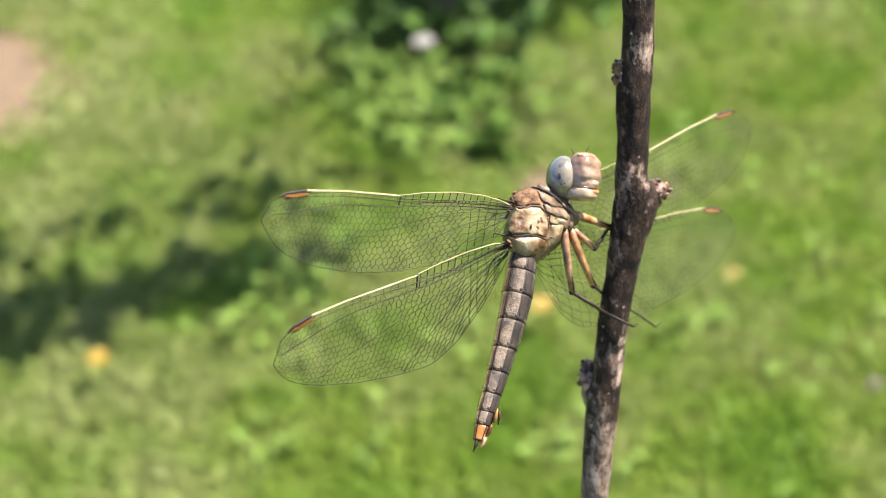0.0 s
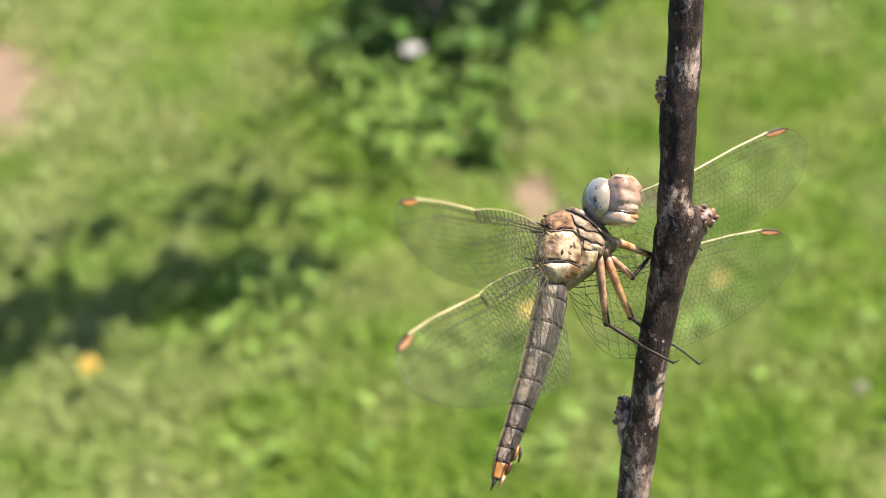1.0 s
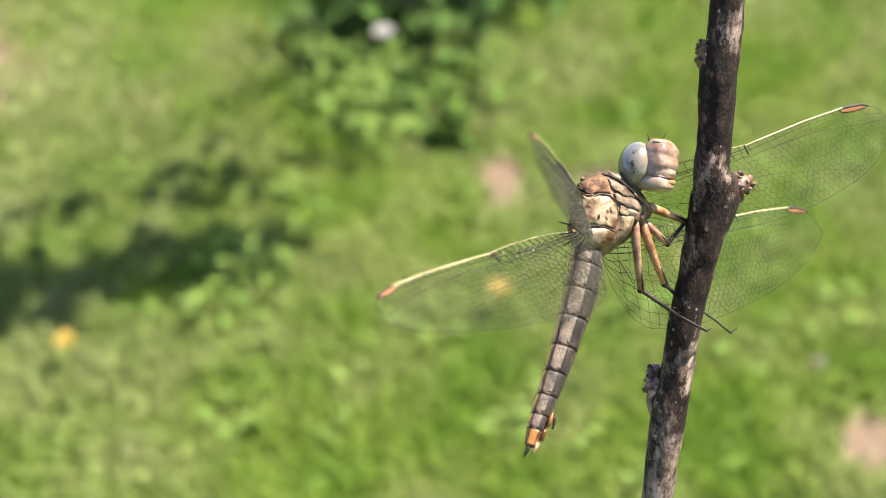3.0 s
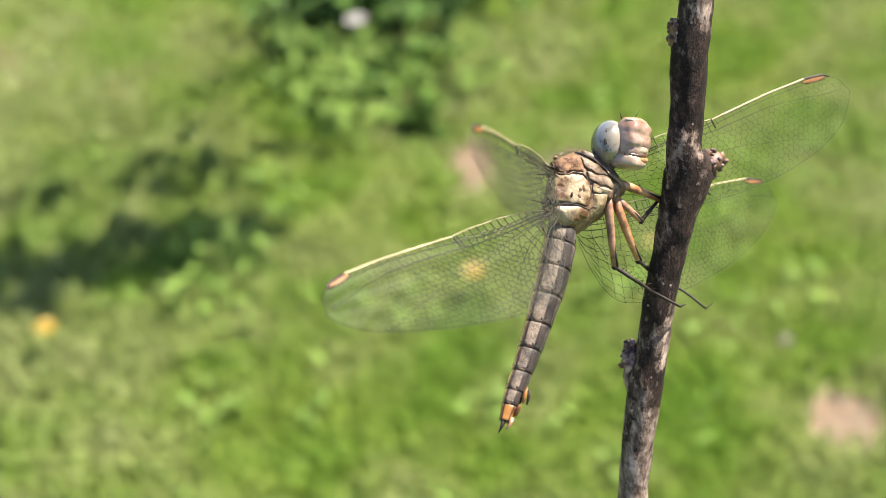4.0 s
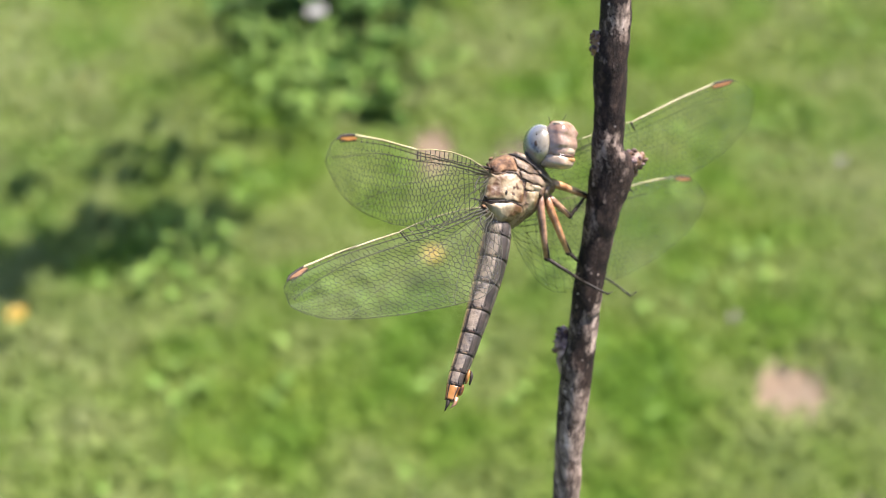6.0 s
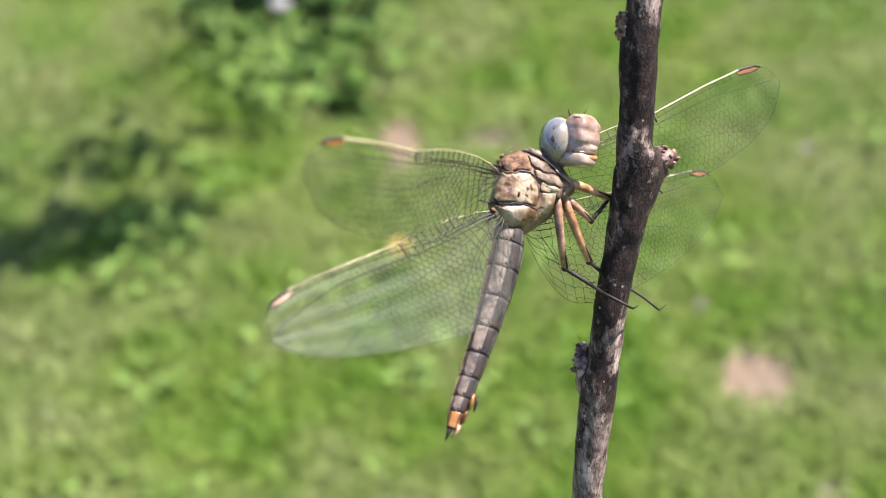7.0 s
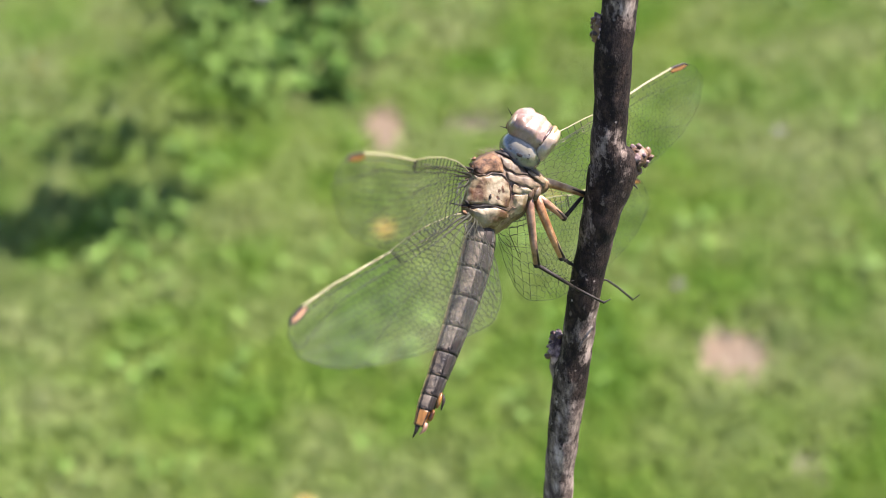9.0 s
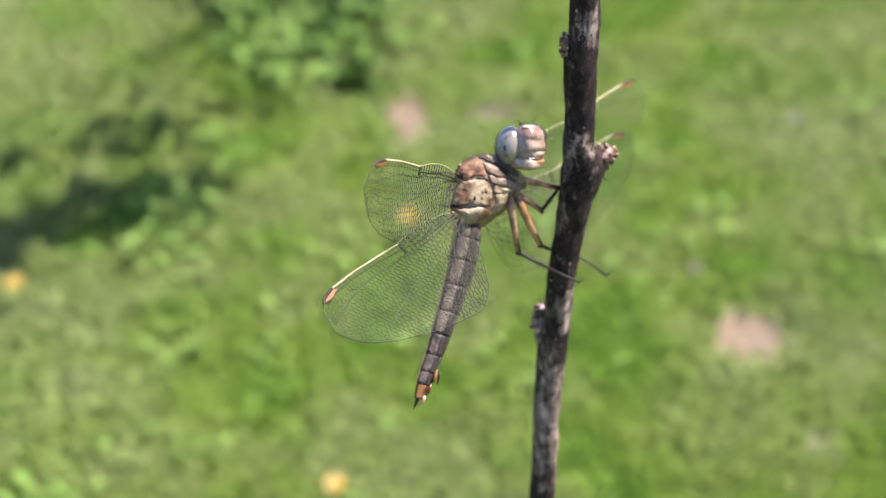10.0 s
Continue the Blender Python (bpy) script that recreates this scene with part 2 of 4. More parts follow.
def eye_material():
    """Blue-grey above and behind, cream towards the mouth, with faint olive mottling."""
    m, nt, bsdf = nodes_of("compound_eye")
    tc = nt.nodes.new("ShaderNodeTexCoord")
    dot = nt.nodes.new("ShaderNodeVectorMath")
    dot.operation = "DOT_PRODUCT"
    dot.inputs[1].default_value = (170.0, 0.0, -75.0)
    nt.links.new(tc.outputs["Object"], dot.inputs[0])
    cloud = add(nt, "ShaderNodeTexNoise", Scale=700.0, Detail=4.0, Roughness=0.6)
    facets = add(nt, "ShaderNodeTexVoronoi", Scale=9000.0)
    for n in (cloud, facets):
        nt.links.new(tc.outputs["Object"], n.inputs["Vector"])
    place = nt.nodes.new("ShaderNodeMath")
    place.operation = "MULTIPLY_ADD"
    place.inputs[1].default_value, place.inputs[2].default_value = 1.0, 0.68
    nt.links.new(dot.outputs["Value"], place.inputs[0])
    col = ramp(nt, place.outputs[0], [(0.05, (0.050, 0.057, 0.068)), (0.30, (0.078, 0.076, 0.072)), (0.55, (0.126, 0.104, 0.070)), (0.9, (0.152, 0.120, 0.076))])
    blot = ramp(nt, cloud.outputs["Fac"], [(0.36, (0.55, 0.52, 0.42)), (0.48, (1.0, 1.0, 1.0))])
    nt.links.new(mixed(nt, 0.8, col, blot, "MULTIPLY"), bsdf.inputs["Base Color"])
    bsdf.inputs["Roughness"].default_value = 0.22
    bsdf.inputs["Specular IOR Level"].default_value = 0.4
    bsdf.inputs["Coat Weight"].default_value = 0.7
    bsdf.inputs["Coat Roughness"].default_value = 0.12
    bp = add(nt, "ShaderNodeBump", Strength=0.06, Distance=0.0001)
    nt.links.new(facets.outputs["Distance"], bp.inputs["Height"])
    nt.links.new(bp.outputs["Normal"], bsdf.inputs["Normal"])
    return m


BARK = bark_material()
MEMBRANE = membrane_material()
BUD = surface("bud_scale", [(0.4, (0.028, 0.013, 0.011)), (0.5, (0.120, 0.072, 0.065)), (0.62, (0.250, 0.175, 0.160))], 900, 0.7, 0.5, island=0.35, shine=0.3)
CREAM = surface("pale_cuticle", [(0.39, (0.056, 0.025, 0.008)), (0.46, (0.128, 0.084, 0.040)), (0.57, (0.184, 0.140, 0.082))], 380, 0.42, 0.45, shine=0.35)
TAN = surface("tan_cuticle", [(0.40, (0.038, 0.016, 0.006)), (0.5, (0.086, 0.049, 0.025)), (0.62, (0.132, 0.085, 0.048))], 460, 0.5, 0.5, shine=0.35)
RUST = surface("rusty_cuticle", [(0.40, (0.022, 0.008, 0.003)), (0.5, (0.078, 0.034, 0.012)), (0.62, (0.150, 0.078, 0.034))], 760, 0.7, 1.0, shine=0.3)
FACE = surface("face_cuticle", [(0.38, (0.092, 0.046, 0.027)), (0.5, (0.142, 0.083, 0.055)), (0.62, (0.182, 0.120, 0.086))], 420, 0.32, 0.2, coat=0.3, shine=0.4)
LABRUM = surface("white_cuticle", [(0.38, (0.181, 0.125, 0.078)), (0.62, (0.250, 0.194, 0.138))], 420, 0.28, 0.1, coat=0.4)
MOUTH = surface("brown_mouth", [(0.38, (0.014, 0.005, 0.002)), (0.62, (0.060, 0.020, 0.007))], 600, 0.3, 0.15, coat=0.4)
EYE = eye_material()
DARK = surface("dark_cuticle", [(0.3, (0.008, 0.006, 0.005)), (0.7, (0.026, 0.018, 0.013))], 500, 0.6, 0.2, shine=0.15)
RIM = surface("brown_rim", [(0.38, (0.02, 0.010, 0.006)), (0.6, (0.10, 0.05, 0.022))], 700, 0.5, 0.3, shine=0.3)
NECK = surface("grey_brown_cuticle", [(0.40, (0.032, 0.018, 0.009)), (0.5, (0.084, 0.054, 0.030)), (0.62, (0.142, 0.098, 0.059))], 500, 0.5, 0.4, shine=0.3)
SLATE = surface("slate_cuticle", [(0.38, (0.004, 0.004, 0.004)), (0.5, (0.014, 0.013, 0.013)), (0.64, (0.055, 0.047, 0.040))], 620, 0.40, 0.3, shine=0.3)
PANEL = surface("abdomen_panel", [(0.38, (0.014, 0.008, 0.005)), (0.45, (0.044, 0.030, 0.019)), (0.56, (0.074, 0.051, 0.033)), (0.66, (0.105, 0.076, 0.050))], 640, 0.55, 0.6, shine=0.35)
YELLOW = surface("yellow_edge", [(0.3, (0.25, 0.16, 0.035)), (0.7, (0.40, 0.28, 0.08))], 400, 0.45, 0.1)
ORANGE = surface("orange_flap", [(0.40, (0.050, 0.014, 0.003)), (0.5, (0.135, 0.050, 0.009)), (0.6, (0.215, 0.092, 0.018))], 600, 0.35, 0.2, thin=0.2)
LEG = surface("leg_cuticle", [(0.38, (0.115, 0.045, 0.014)), (0.5, (0.225, 0.112, 0.043)), (0.62, (0.300, 0.178, 0.085))], 520, 0.4, 0.25, shine=0.4)
LEG_BROWN = surface("brown_leg", [(0.38, (0.062, 0.026, 0.013)), (0.6, (0.205, 0.108, 0.058))], 520, 0.4, 0.25, shine=0.4)
VEIN = surface("dark_vein", [(0.3, (0.008, 0.007, 0.003)), (0.7, (0.022, 0.019, 0.009))], 600, 0.6, 0.0, shine=0.2)
COSTA = surface("yellow_vein", [(0.3, (0.135, 0.112, 0.050)), (0.7, (0.225, 0.195, 0.105))], 600, 0.5, 0.0, shine=0.2)
STIGMA = surface("pterostigma", [(0.3, (0.153, 0.059, 0.012)), (0.7, (0.234, 0.106, 0.028))], 500, 0.4, 0.1, thin=0.35)
GRASS = grass_material()
STRAW = surface("dry_grass", [(0.3, (0.060, 0.046, 0.022)), (0.7, (0.110, 0.086, 0.048))], 20, 0.7, 0.0, island=0.3)
LEAF = surface("shrub_leaf", [(0.3, (0.018, 0.040, 0.006)), (0.7, (0.050, 0.092, 0.014))], 30, 0.6, 0.0, thin=0.25, island=0.5, shine=0.08)
WEED = surface("weed_leaf", [(0.3, (0.100, 0.172, 0.028)), (0.7, (0.148, 0.212, 0.044))], 20, 0.6, 0.0, thin=0.45, island=0.35, shine=0.12)
PETAL = surface("yellow_petal", [(0.3, (0.20, 0.125, 0.006)), (0.7, (0.27, 0.18, 0.012))], 200, 0.5, 0.0, thin=0.3)
FADED_PETAL = surface("faded_petal", [(0.3, (0.10, 0.075, 0.058)), (0.7, (0.14, 0.11, 0.088))], 200, 0.5, 0.0, thin=0.3)
PALE_PETAL = surface("pale_petal", [(0.3, (0.20, 0.19, 0.17)), (0.7, (0.27, 0.255, 0.235))], 200, 0.5, 0.0, thin=0.3)
WOOD = surface("shrub_bark", [(0.3, (0.03, 0.022, 0.016)), (0.7, (0.10, 0.075, 0.05))], 80, 0.8, 0.4)


# bare spots of the ground: centre, radii
BARE = [(0.178, 0.462, 0.037, 0.037), (0.205, 0.385, 0.012, 0.008), (-0.420, 0.745, 0.140, 0.145), (-0.018, 0.655, 0.025, 0.048), (0.038, 0.658, 0.024, 0.012)]


def ground_material():
    m, nt, bsdf = nodes_of("meadow_ground")
    tc = nt.nodes.new("ShaderNodeTexCoord")
    big = add(nt, "ShaderNodeTexNoise", Scale=6.0, Detail=6.0, Roughness=0.65)
    small = add(nt, "ShaderNodeTexNoise", Scale=140.0, Detail=5.0, Roughness=0.7)
    for n in (big, small):
        nt.links.new(tc.outputs["Object"], n.inputs["Vector"])
    turf = ramp(nt, big.outputs["Fac"], [(0.3, (0.100, 0.144, 0.025)), (0.55, (0.128, 0.164, 0.036)), (0.8, (0.154, 0.172, 0.053))])
    soil = ramp(nt, small.outputs["Fac"], [(0.3, (0.054, 0.034, 0.017)), (0.7, (0.090, 0.057, 0.030))])
    edge = mixed(nt, 0.04, tc.outputs["Object"], big.outputs["Color"], "ADD")
    total = None
    for x, y, rx, ry in BARE:
        mp = nt.nodes.new("ShaderNodeMapping")
        mp.vector_type = "TEXTURE"
        mp.inputs["Location"].default_value = (x + 0.02, y + 0.02, 0.02)
        mp.inputs["Scale"].default_value = (rx, ry, 1)
        nt.links.new(edge, mp.inputs["Vector"])
        ln = nt.nodes.new("ShaderNodeVectorMath")
        ln.operation = "LENGTH"
        nt.links.new(mp.outputs["Vector"], ln.inputs[0])
        one = ramp(nt, ln.outputs["Value"], [(0.45, (1, 1, 1)), (1.15, (0, 0, 0))])
        total = one if total is None else mixed(nt, 1.0, total, one, "LIGHTEN")
    col = mixed(nt, total, turf, soil)
    grain = ramp(nt, small.outputs["Fac"], [(0.3, (0.85, 0.85, 0.85)), (0.7, (1.12, 1.12, 1.12))])
    nt.links.new(mixed(nt, 0.7, col, grain, "MULTIPLY"), bsdf.inputs["Base Color"])
    bsdf.inputs["Roughness"].default_value = 0.9
    bp = add(nt, "ShaderNodeBump", Strength=0.35, Distance=0.002)
    nt.links.new(small.outputs["Fac"], bp.inputs["Height"])
    nt.links.new(bp.outputs["Normal"], bsdf.inputs["Normal"])
    return m


GROUND = ground_material()


# ---- mesh tools: small things are shaped in centimetres
CM = 0.01


def part(name, bm, material, parent, label="", smooth=True, unit=CM):
    if unit != 1:
        bmesh.ops.scale(bm, vec=(unit,) * 3, verts=bm.verts)
    me = bpy.data.meshes.new(name)
    bm.to_mesh(me)
    bm.free()
    for m in material if isinstance(material, (list, tuple)) else [material]:
        me.materials.append(m)
    if smooth:
        me.shade_smooth()
    ob = new(name, me)
    ob.parent = parent
    return tagged(ob, label) if label else ob


def tube(bm, points, radii, sides=10, flat=1.0, up=None, ends=True, rough=0.0, seed=0, scale=3.0):
    """A skin round a line. flat: the second radius as a share of the first; rough: uneven by that many cm."""
    pts = [Vector(p) for p in points]
    rings = []
    prev = Vector(up) if up else None
    for i, p in enumerate(pts):
        ahead = (pts[min(i + 1, len(pts) - 1)] - pts[max(i - 1, 0)]).normalized()
        if prev is None:
            prev = ahead.orthogonal()
        prev = (prev - ahead * prev.dot(ahead)).normalized()
        other = ahead.cross(prev)
        r = radii[i] if isinstance(radii, (list, tuple)) else radii
        ring = []
        for k in range(sides):
            a = 2 * math.pi * k / sides
            off = prev * math.cos(a) * r + other * math.sin(a) * r * (flat[i] if isinstance(flat, list) else flat)
            if rough:
                q = (p + off) * scale + Vector((seed, 0, 0))
                off *= 1 + rough / max(r, 1e-4) * noise.fractal(q, 1.0, 2.0, 4)
            ring.append(bm.verts.new(p + off))
        rings.append(ring)
    for a, b in zip(rings, rings[1:]):
        for k in range(sides):
            bm.faces.new((a[k], a[(k + 1) % sides], b[(k + 1) % sides], b[k]))
    if ends:
        bm.faces.new(rings[0][::-1])
        bm.faces.new(rings[-1])
    return rings


def blob(bm, centre, radii, turn=None, seg=20, bumps=0.0, scale=4.0, power=1.0):
    """An ellipsoid, uneven by bumps cm; power under 1 makes it boxier."""
    got = bmesh.ops.create_uvsphere(bm, u_segments=seg, v_segments=max(8, seg * 2 // 3), radius=1)
    m = turn.to_matrix() if turn else Matrix.Identity(3)
    for v in got["verts"]:
        c = Vector([math.copysign(abs(x) ** power, x) for x in v.co])
        p = Vector((c.x * radii[0], c.y * radii[1], c.z * radii[2]))
        if bumps:
            p *= 1 + bumps * noise.fractal((p + Vector(centre)) * scale, 1.0, 2.0, 3) / max(min(radii), 0.01)
        v.co = Vector(centre) + m @ p


def deg(*a):
    return Euler([radians(x) for x in a])


def lerp_table(table, u):
    for (a, va), (b, vb) in zip(table, table[1:]):
        if u <= b:
            k = max(0.0, (u - a) / (b - a))
            k = k * k * (3 - 2 * k) * 0.4 + k * 0.6
            return va + (vb - va) * k
    return table[-1][1]


def lie(x, y):
    """Height of the ground."""
    return 0.004 * noise.fractal(Vector((x * 3, y * 3, 0)), 1.0, 2.0, 2)


# ---- the ground: one sheet with gentle unevenness, to the horizon
def build_ground():
    bm = bmesh.new()
    radii = [0.0, 0.1, 0.2, 0.3, 0.4, 0.5, 0.6, 0.7, 0.8, 0.95, 1.1, 1.4, 1.8, 2.5, 4, 8, 20, 60, 200, 900, 3000]
    n = 72
    centre = bm.verts.new((0, 0.6, 0))
    last = None
    for r in radii[1:]:
        ring = []
        for k in range(n):
            a = 2 * math.pi * k / n
            x, y = r * math.cos(a), 0.6 + r * math.sin(a)
            z = lie(x, y) if r < 60 else 0
            ring.append(bm.verts.new((x, y, z)))
        for k in range(n):
            if last is None:
                bm.faces.new((centre, ring[k], ring[(k + 1) % n]))
            else:
                bm.faces.new((last[k], ring[k], ring[(k + 1) % n], last[(k + 1) % n]))
        last = ring
    ob = part("ground", bm, GROUND, None, "sunlit meadow soil with thin turf and bare tan patches", unit=1)
    return tagged(ob, category="ground", kind="structure")


build_ground()


def bareness(x, y):
    return min(math.hypot((x - bx) / rx, (y - by) / ry) for bx, by, rx, ry in BARE)


def build_grass():
    """Blades in tufts: dense where the lens passes over them, thinner away from there."""
    rng = np.random.default_rng(3)
    verts, faces = [], []

    def blade(x, y, h, w, lean, turn):
        i = len(verts)
        dx, dy = math.cos(turn), math.sin(turn)
        sx, sy = -dy * w, dx * w
        mx, my = x + dx * lean * 0.35, y + dy * lean * 0.35
        tx, ty = x + dx * lean, y + dy * lean
        z = lie(x, y) - 0.001
        verts.extend(((x - sx, y - sy, z), (x + sx, y + sy, z), (mx - sx * 0.8, my - sy * 0.8, z + h * 0.62), (mx + sx * 0.8, my + sy * 0.8, z + h * 0.62), (tx, ty, z + h)))
        faces.extend(((i, i + 1, i + 3, i + 2), (i + 2, i + 3, i + 4)))

    def tuft(x, y, count, spread, tall, broad=1.0):
        for _ in range(count):
            a, r = rng.uniform(0, 2 * math.pi), spread * math.sqrt(rng.uniform())
            bx, by = x + r * math.cos(a), y + r * math.sin(a)
            if bareness(bx, by) < rng.uniform(0.40, 1.20):
                continue
            h = tall * rng.uniform(0.5, 1.15)
            blade(bx, by, h, rng.uniform(0.0009, 0.0018) * broad, h * rng.uniform(0.15, 0.9), rng.uniform(0, 2 * math.pi))

    for _ in range(27000):
        x, y = rng.uniform(-0.52, 0.42), rng.uniform(0.26, 1.00)
        tall = 0.0115 + 0.004 * noise.noise(Vector((x * 5, y * 5, 3)))
        tuft(x, y, 10, 0.040, max(0.005, tall))
    for _ in range(22000):
        r, a = 0.45 + 3.6 * rng.uniform() ** 2.0, rng.uniform(0, 2 * math.pi)
        x, y = r * math.cos(a) - 0.07, 0.67 + r * math.sin(a)
        if not (-0.50 < x < 0.40 and 0.28 < y < 0.98):
            tuft(x, y, 7, 0.05 + 0.04 * r, 0.022 + 0.008 * r, 1.0 + 0.9 * r)
    me = bpy.data.meshes.new("grass")
    me.from_pydata(verts, [], faces)
    me.materials.append(GRASS)
    ob = new("grass", me)
    tagged(ob, "bright green meadow grass in short uneven tufts", "grass", kind="stuff")


build_grass()


def leaf_mesh(verts, faces, p, way, side, long, wide, fold=0.25):
    """A pointed leaf of six faces with a folded midrib."""
    i = len(verts)
    up = way.cross(side).normalized()
    for u, w in ((0.0, 0.0), (0.3, 0.8), (0.62, 1.0), (1.0, 0.0)):
        mid = p + way * (u * long) - up * (0.18 * u * u * long)
        if w == 0.0:
            verts.append(tuple(mid))
        else:
            e = up * (fold * wide * w)
            verts.extend((tuple(mid - side * (wide * w) + e), tuple(mid), tuple(mid + side * (wide * w) + e)))
    faces.extend(((i, i + 2, i + 1), (i, i + 3, i + 2), (i + 1, i + 2, i + 5, i + 4), (i + 2, i + 3, i + 6, i + 5), (i + 4, i + 5, i + 7), (i + 5, i + 6, i + 7)))


def mesh_thing(name, verts, faces, material, label, category, kind="", parent=None):
    me = bpy.data.meshes.new(name)
    me.from_pydata(verts, [], faces)
    me.materials.append(material)
    ob = new(name, me)
    ob.parent = parent
    return tagged(ob, label, category, kind=kind)


def build_weeds():
    rng = random.Random(11)
    verts, faces = [], []
    for _ in range(230):
        x, y = rng.uniform(-0.5, 0.4), rng.uniform(0.28, 1.0)
        if bareness(x, y) < 1.1 or noise.noise(Vector((x * 4, y * 4, 9))) < -0.12:
            continue
        for _ in range(rng.randint(3, 6)):
            a, el = rng.uniform(0, 2 * math.pi), rng.uniform(0.05, 0.9)
            way = Vector((math.cos(a) * math.cos(el), math.sin(a) * math.cos(el), math.sin(el)))
            side = Vector((-math.sin(a), math.cos(a), 0))
            p = Vector((x + rng.gauss(0, 0.008), y + rng.gauss(0, 0.008), lie(x, y) + rng.uniform(0.003, 0.014)))
            leaf_mesh(verts, faces, p, way, side, rng.uniform(0.006, 0.012), rng.uniform(0.0015, 0.003))
    # taller clumps round the foot of the shrub
    for k in range(48):
        cx, cy, wide = ((-0.112, 0.745, 0.012), (-0.145, 0.752, 0.012), (-0.092, 0.682, 0.012), (-0.100, 0.715, 0.014), (-0.160, 0.575, 0.020), (-0.035, 0.745, 0.016))[k % 6]
        x, y = rng.gauss(cx, wide), rng.gauss(cy, wide)
        for _ in range(rng.randint(7, 11)):
            a, el = rng.uniform(0, 2 * math.pi), rng.uniform(0.2, 1.2)
            way = Vector((math.cos(a) * math.cos(el), math.sin(a) * math.cos(el), math.sin(el)))
            p = Vector((x + rng.gauss(0, 0.008), y + rng.gauss(0, 0.008), lie(x, y) + rng.uniform(0.003, 0.030)))
            leaf_mesh(verts, faces, p, way, Vector((-math.sin(a), math.cos(a), 0)), rng.uniform(0.007, 0.014), rng.uniform(0.0015, 0.003))
    mesh_thing("weeds", verts, faces, WEED, "small broad-leaved green weeds among the grass", "weeds", "stuff")


build_weeds()


def build_straw():
    rng = random.Random(5)
    verts, faces = [], []
    for bx, by, rx, ry in BARE:
        for _ in range(70):
            a, r = rng.uniform(0, 6.28), math.sqrt(rng.uniform(0, 1)) * 1.2
            x, y, t = bx + rx * r * math.cos(a), by + ry * r * math.sin(a), rng.uniform(0, 6.28)
            i, l, w = len(verts), rng.uniform(0.006, 0.016), 0.0007
            dx, dy, z = math.cos(t), math.sin(t), lie(x, y) + rng.uniform(0.001, 0.004)
            verts.extend(((x - dy * w, y + dx * w, z), (x + dy * w, y - dx * w, z), (x + dx * l, y + dy * l, z + rng.uniform(-0.002, 0.008))))
            faces.append((i, i + 1, i + 2))
    mesh_thing("dry_straw", verts, faces, STRAW, "short dry straw lying on the bare soil", "straw", "stuff")


build_straw()


# ---- small flowers in the grass
def flower(material, label, petals, long, wide, height):
    base = new("flower")
    tagged(base, label, "flower", "meadow flowers")
    bm = bmesh.new()
    tube(bm, [(0, 0, -0.01), (0.002, 0, height * 0.5), (0, 0.001, height)], [0.0009, 0.0008, 0.0007], 6)
    part("stalk", bm, WEED, base, unit=1)
    verts, faces = [], []
    for k in range(petals):
        a = 2 * math.pi * k / petals
        way = Vector((math.cos(a), math.sin(a), 0.25)).normalized()
        leaf_mesh(verts, faces, Vector((0, 0, height)), way, Vector((-math.sin(a), math.cos(a), 0)), long, wide)
    me = bpy.data.meshes.new("petals")
    me.from_pydata(verts, [], faces)
    me.materials.append(material)
    new("petals", me).parent = base
    bm = bmesh.new()
    blob(bm, (0, 0, height + 0.0008), (long * 0.3, long * 0.3, 0.0016), seg=10)
    part("flower_centre", bm, material, base, unit=1)
    return base


def build_flowers():
    rng = random.Random(2)
    spots = [(-0.240, 0.490), (-0.015, 0.540), (-0.050, 0.350)]
    first = flower(PETAL, "small bright yellow meadow flower in the grass", 12, 0.0060, 0.0020, 0.025)
    for k, (x, y) in enumerate(spots):
        m = pose(x, y, 0.0, 0, 0, rng.uniform(0, 360))
        if k == 0:
            first.matrix_basis = m
        else:
            copy_thing(first, m)
    for x, y, z in ((0.088, 0.585, -0.018), (-0.257, 0.722, -0.020)):
        copy_thing(first, pose(x, y, z, 0, 0, rng.uniform(0, 360)))
    pale = flower(PALE_PETAL, "small pale white flower head beside the shrub", 16, 0.0068, 0.0021, 0.08)
    pale.matrix_basis = pose(-0.090, 0.692, 0.0, -4, 2, 40)
    small = flower(FADED_PETAL, "small faded pinkish flower low in the grass", 9, 0.0038, 0.0013, 0.010)
    small.matrix_basis = pose(0.236, 0.642, 0.0)
    copy_thing(small, pose(0.154, 0.508, 0.0, 4, 0, rng.uniform(0, 360)))


build_flowers()


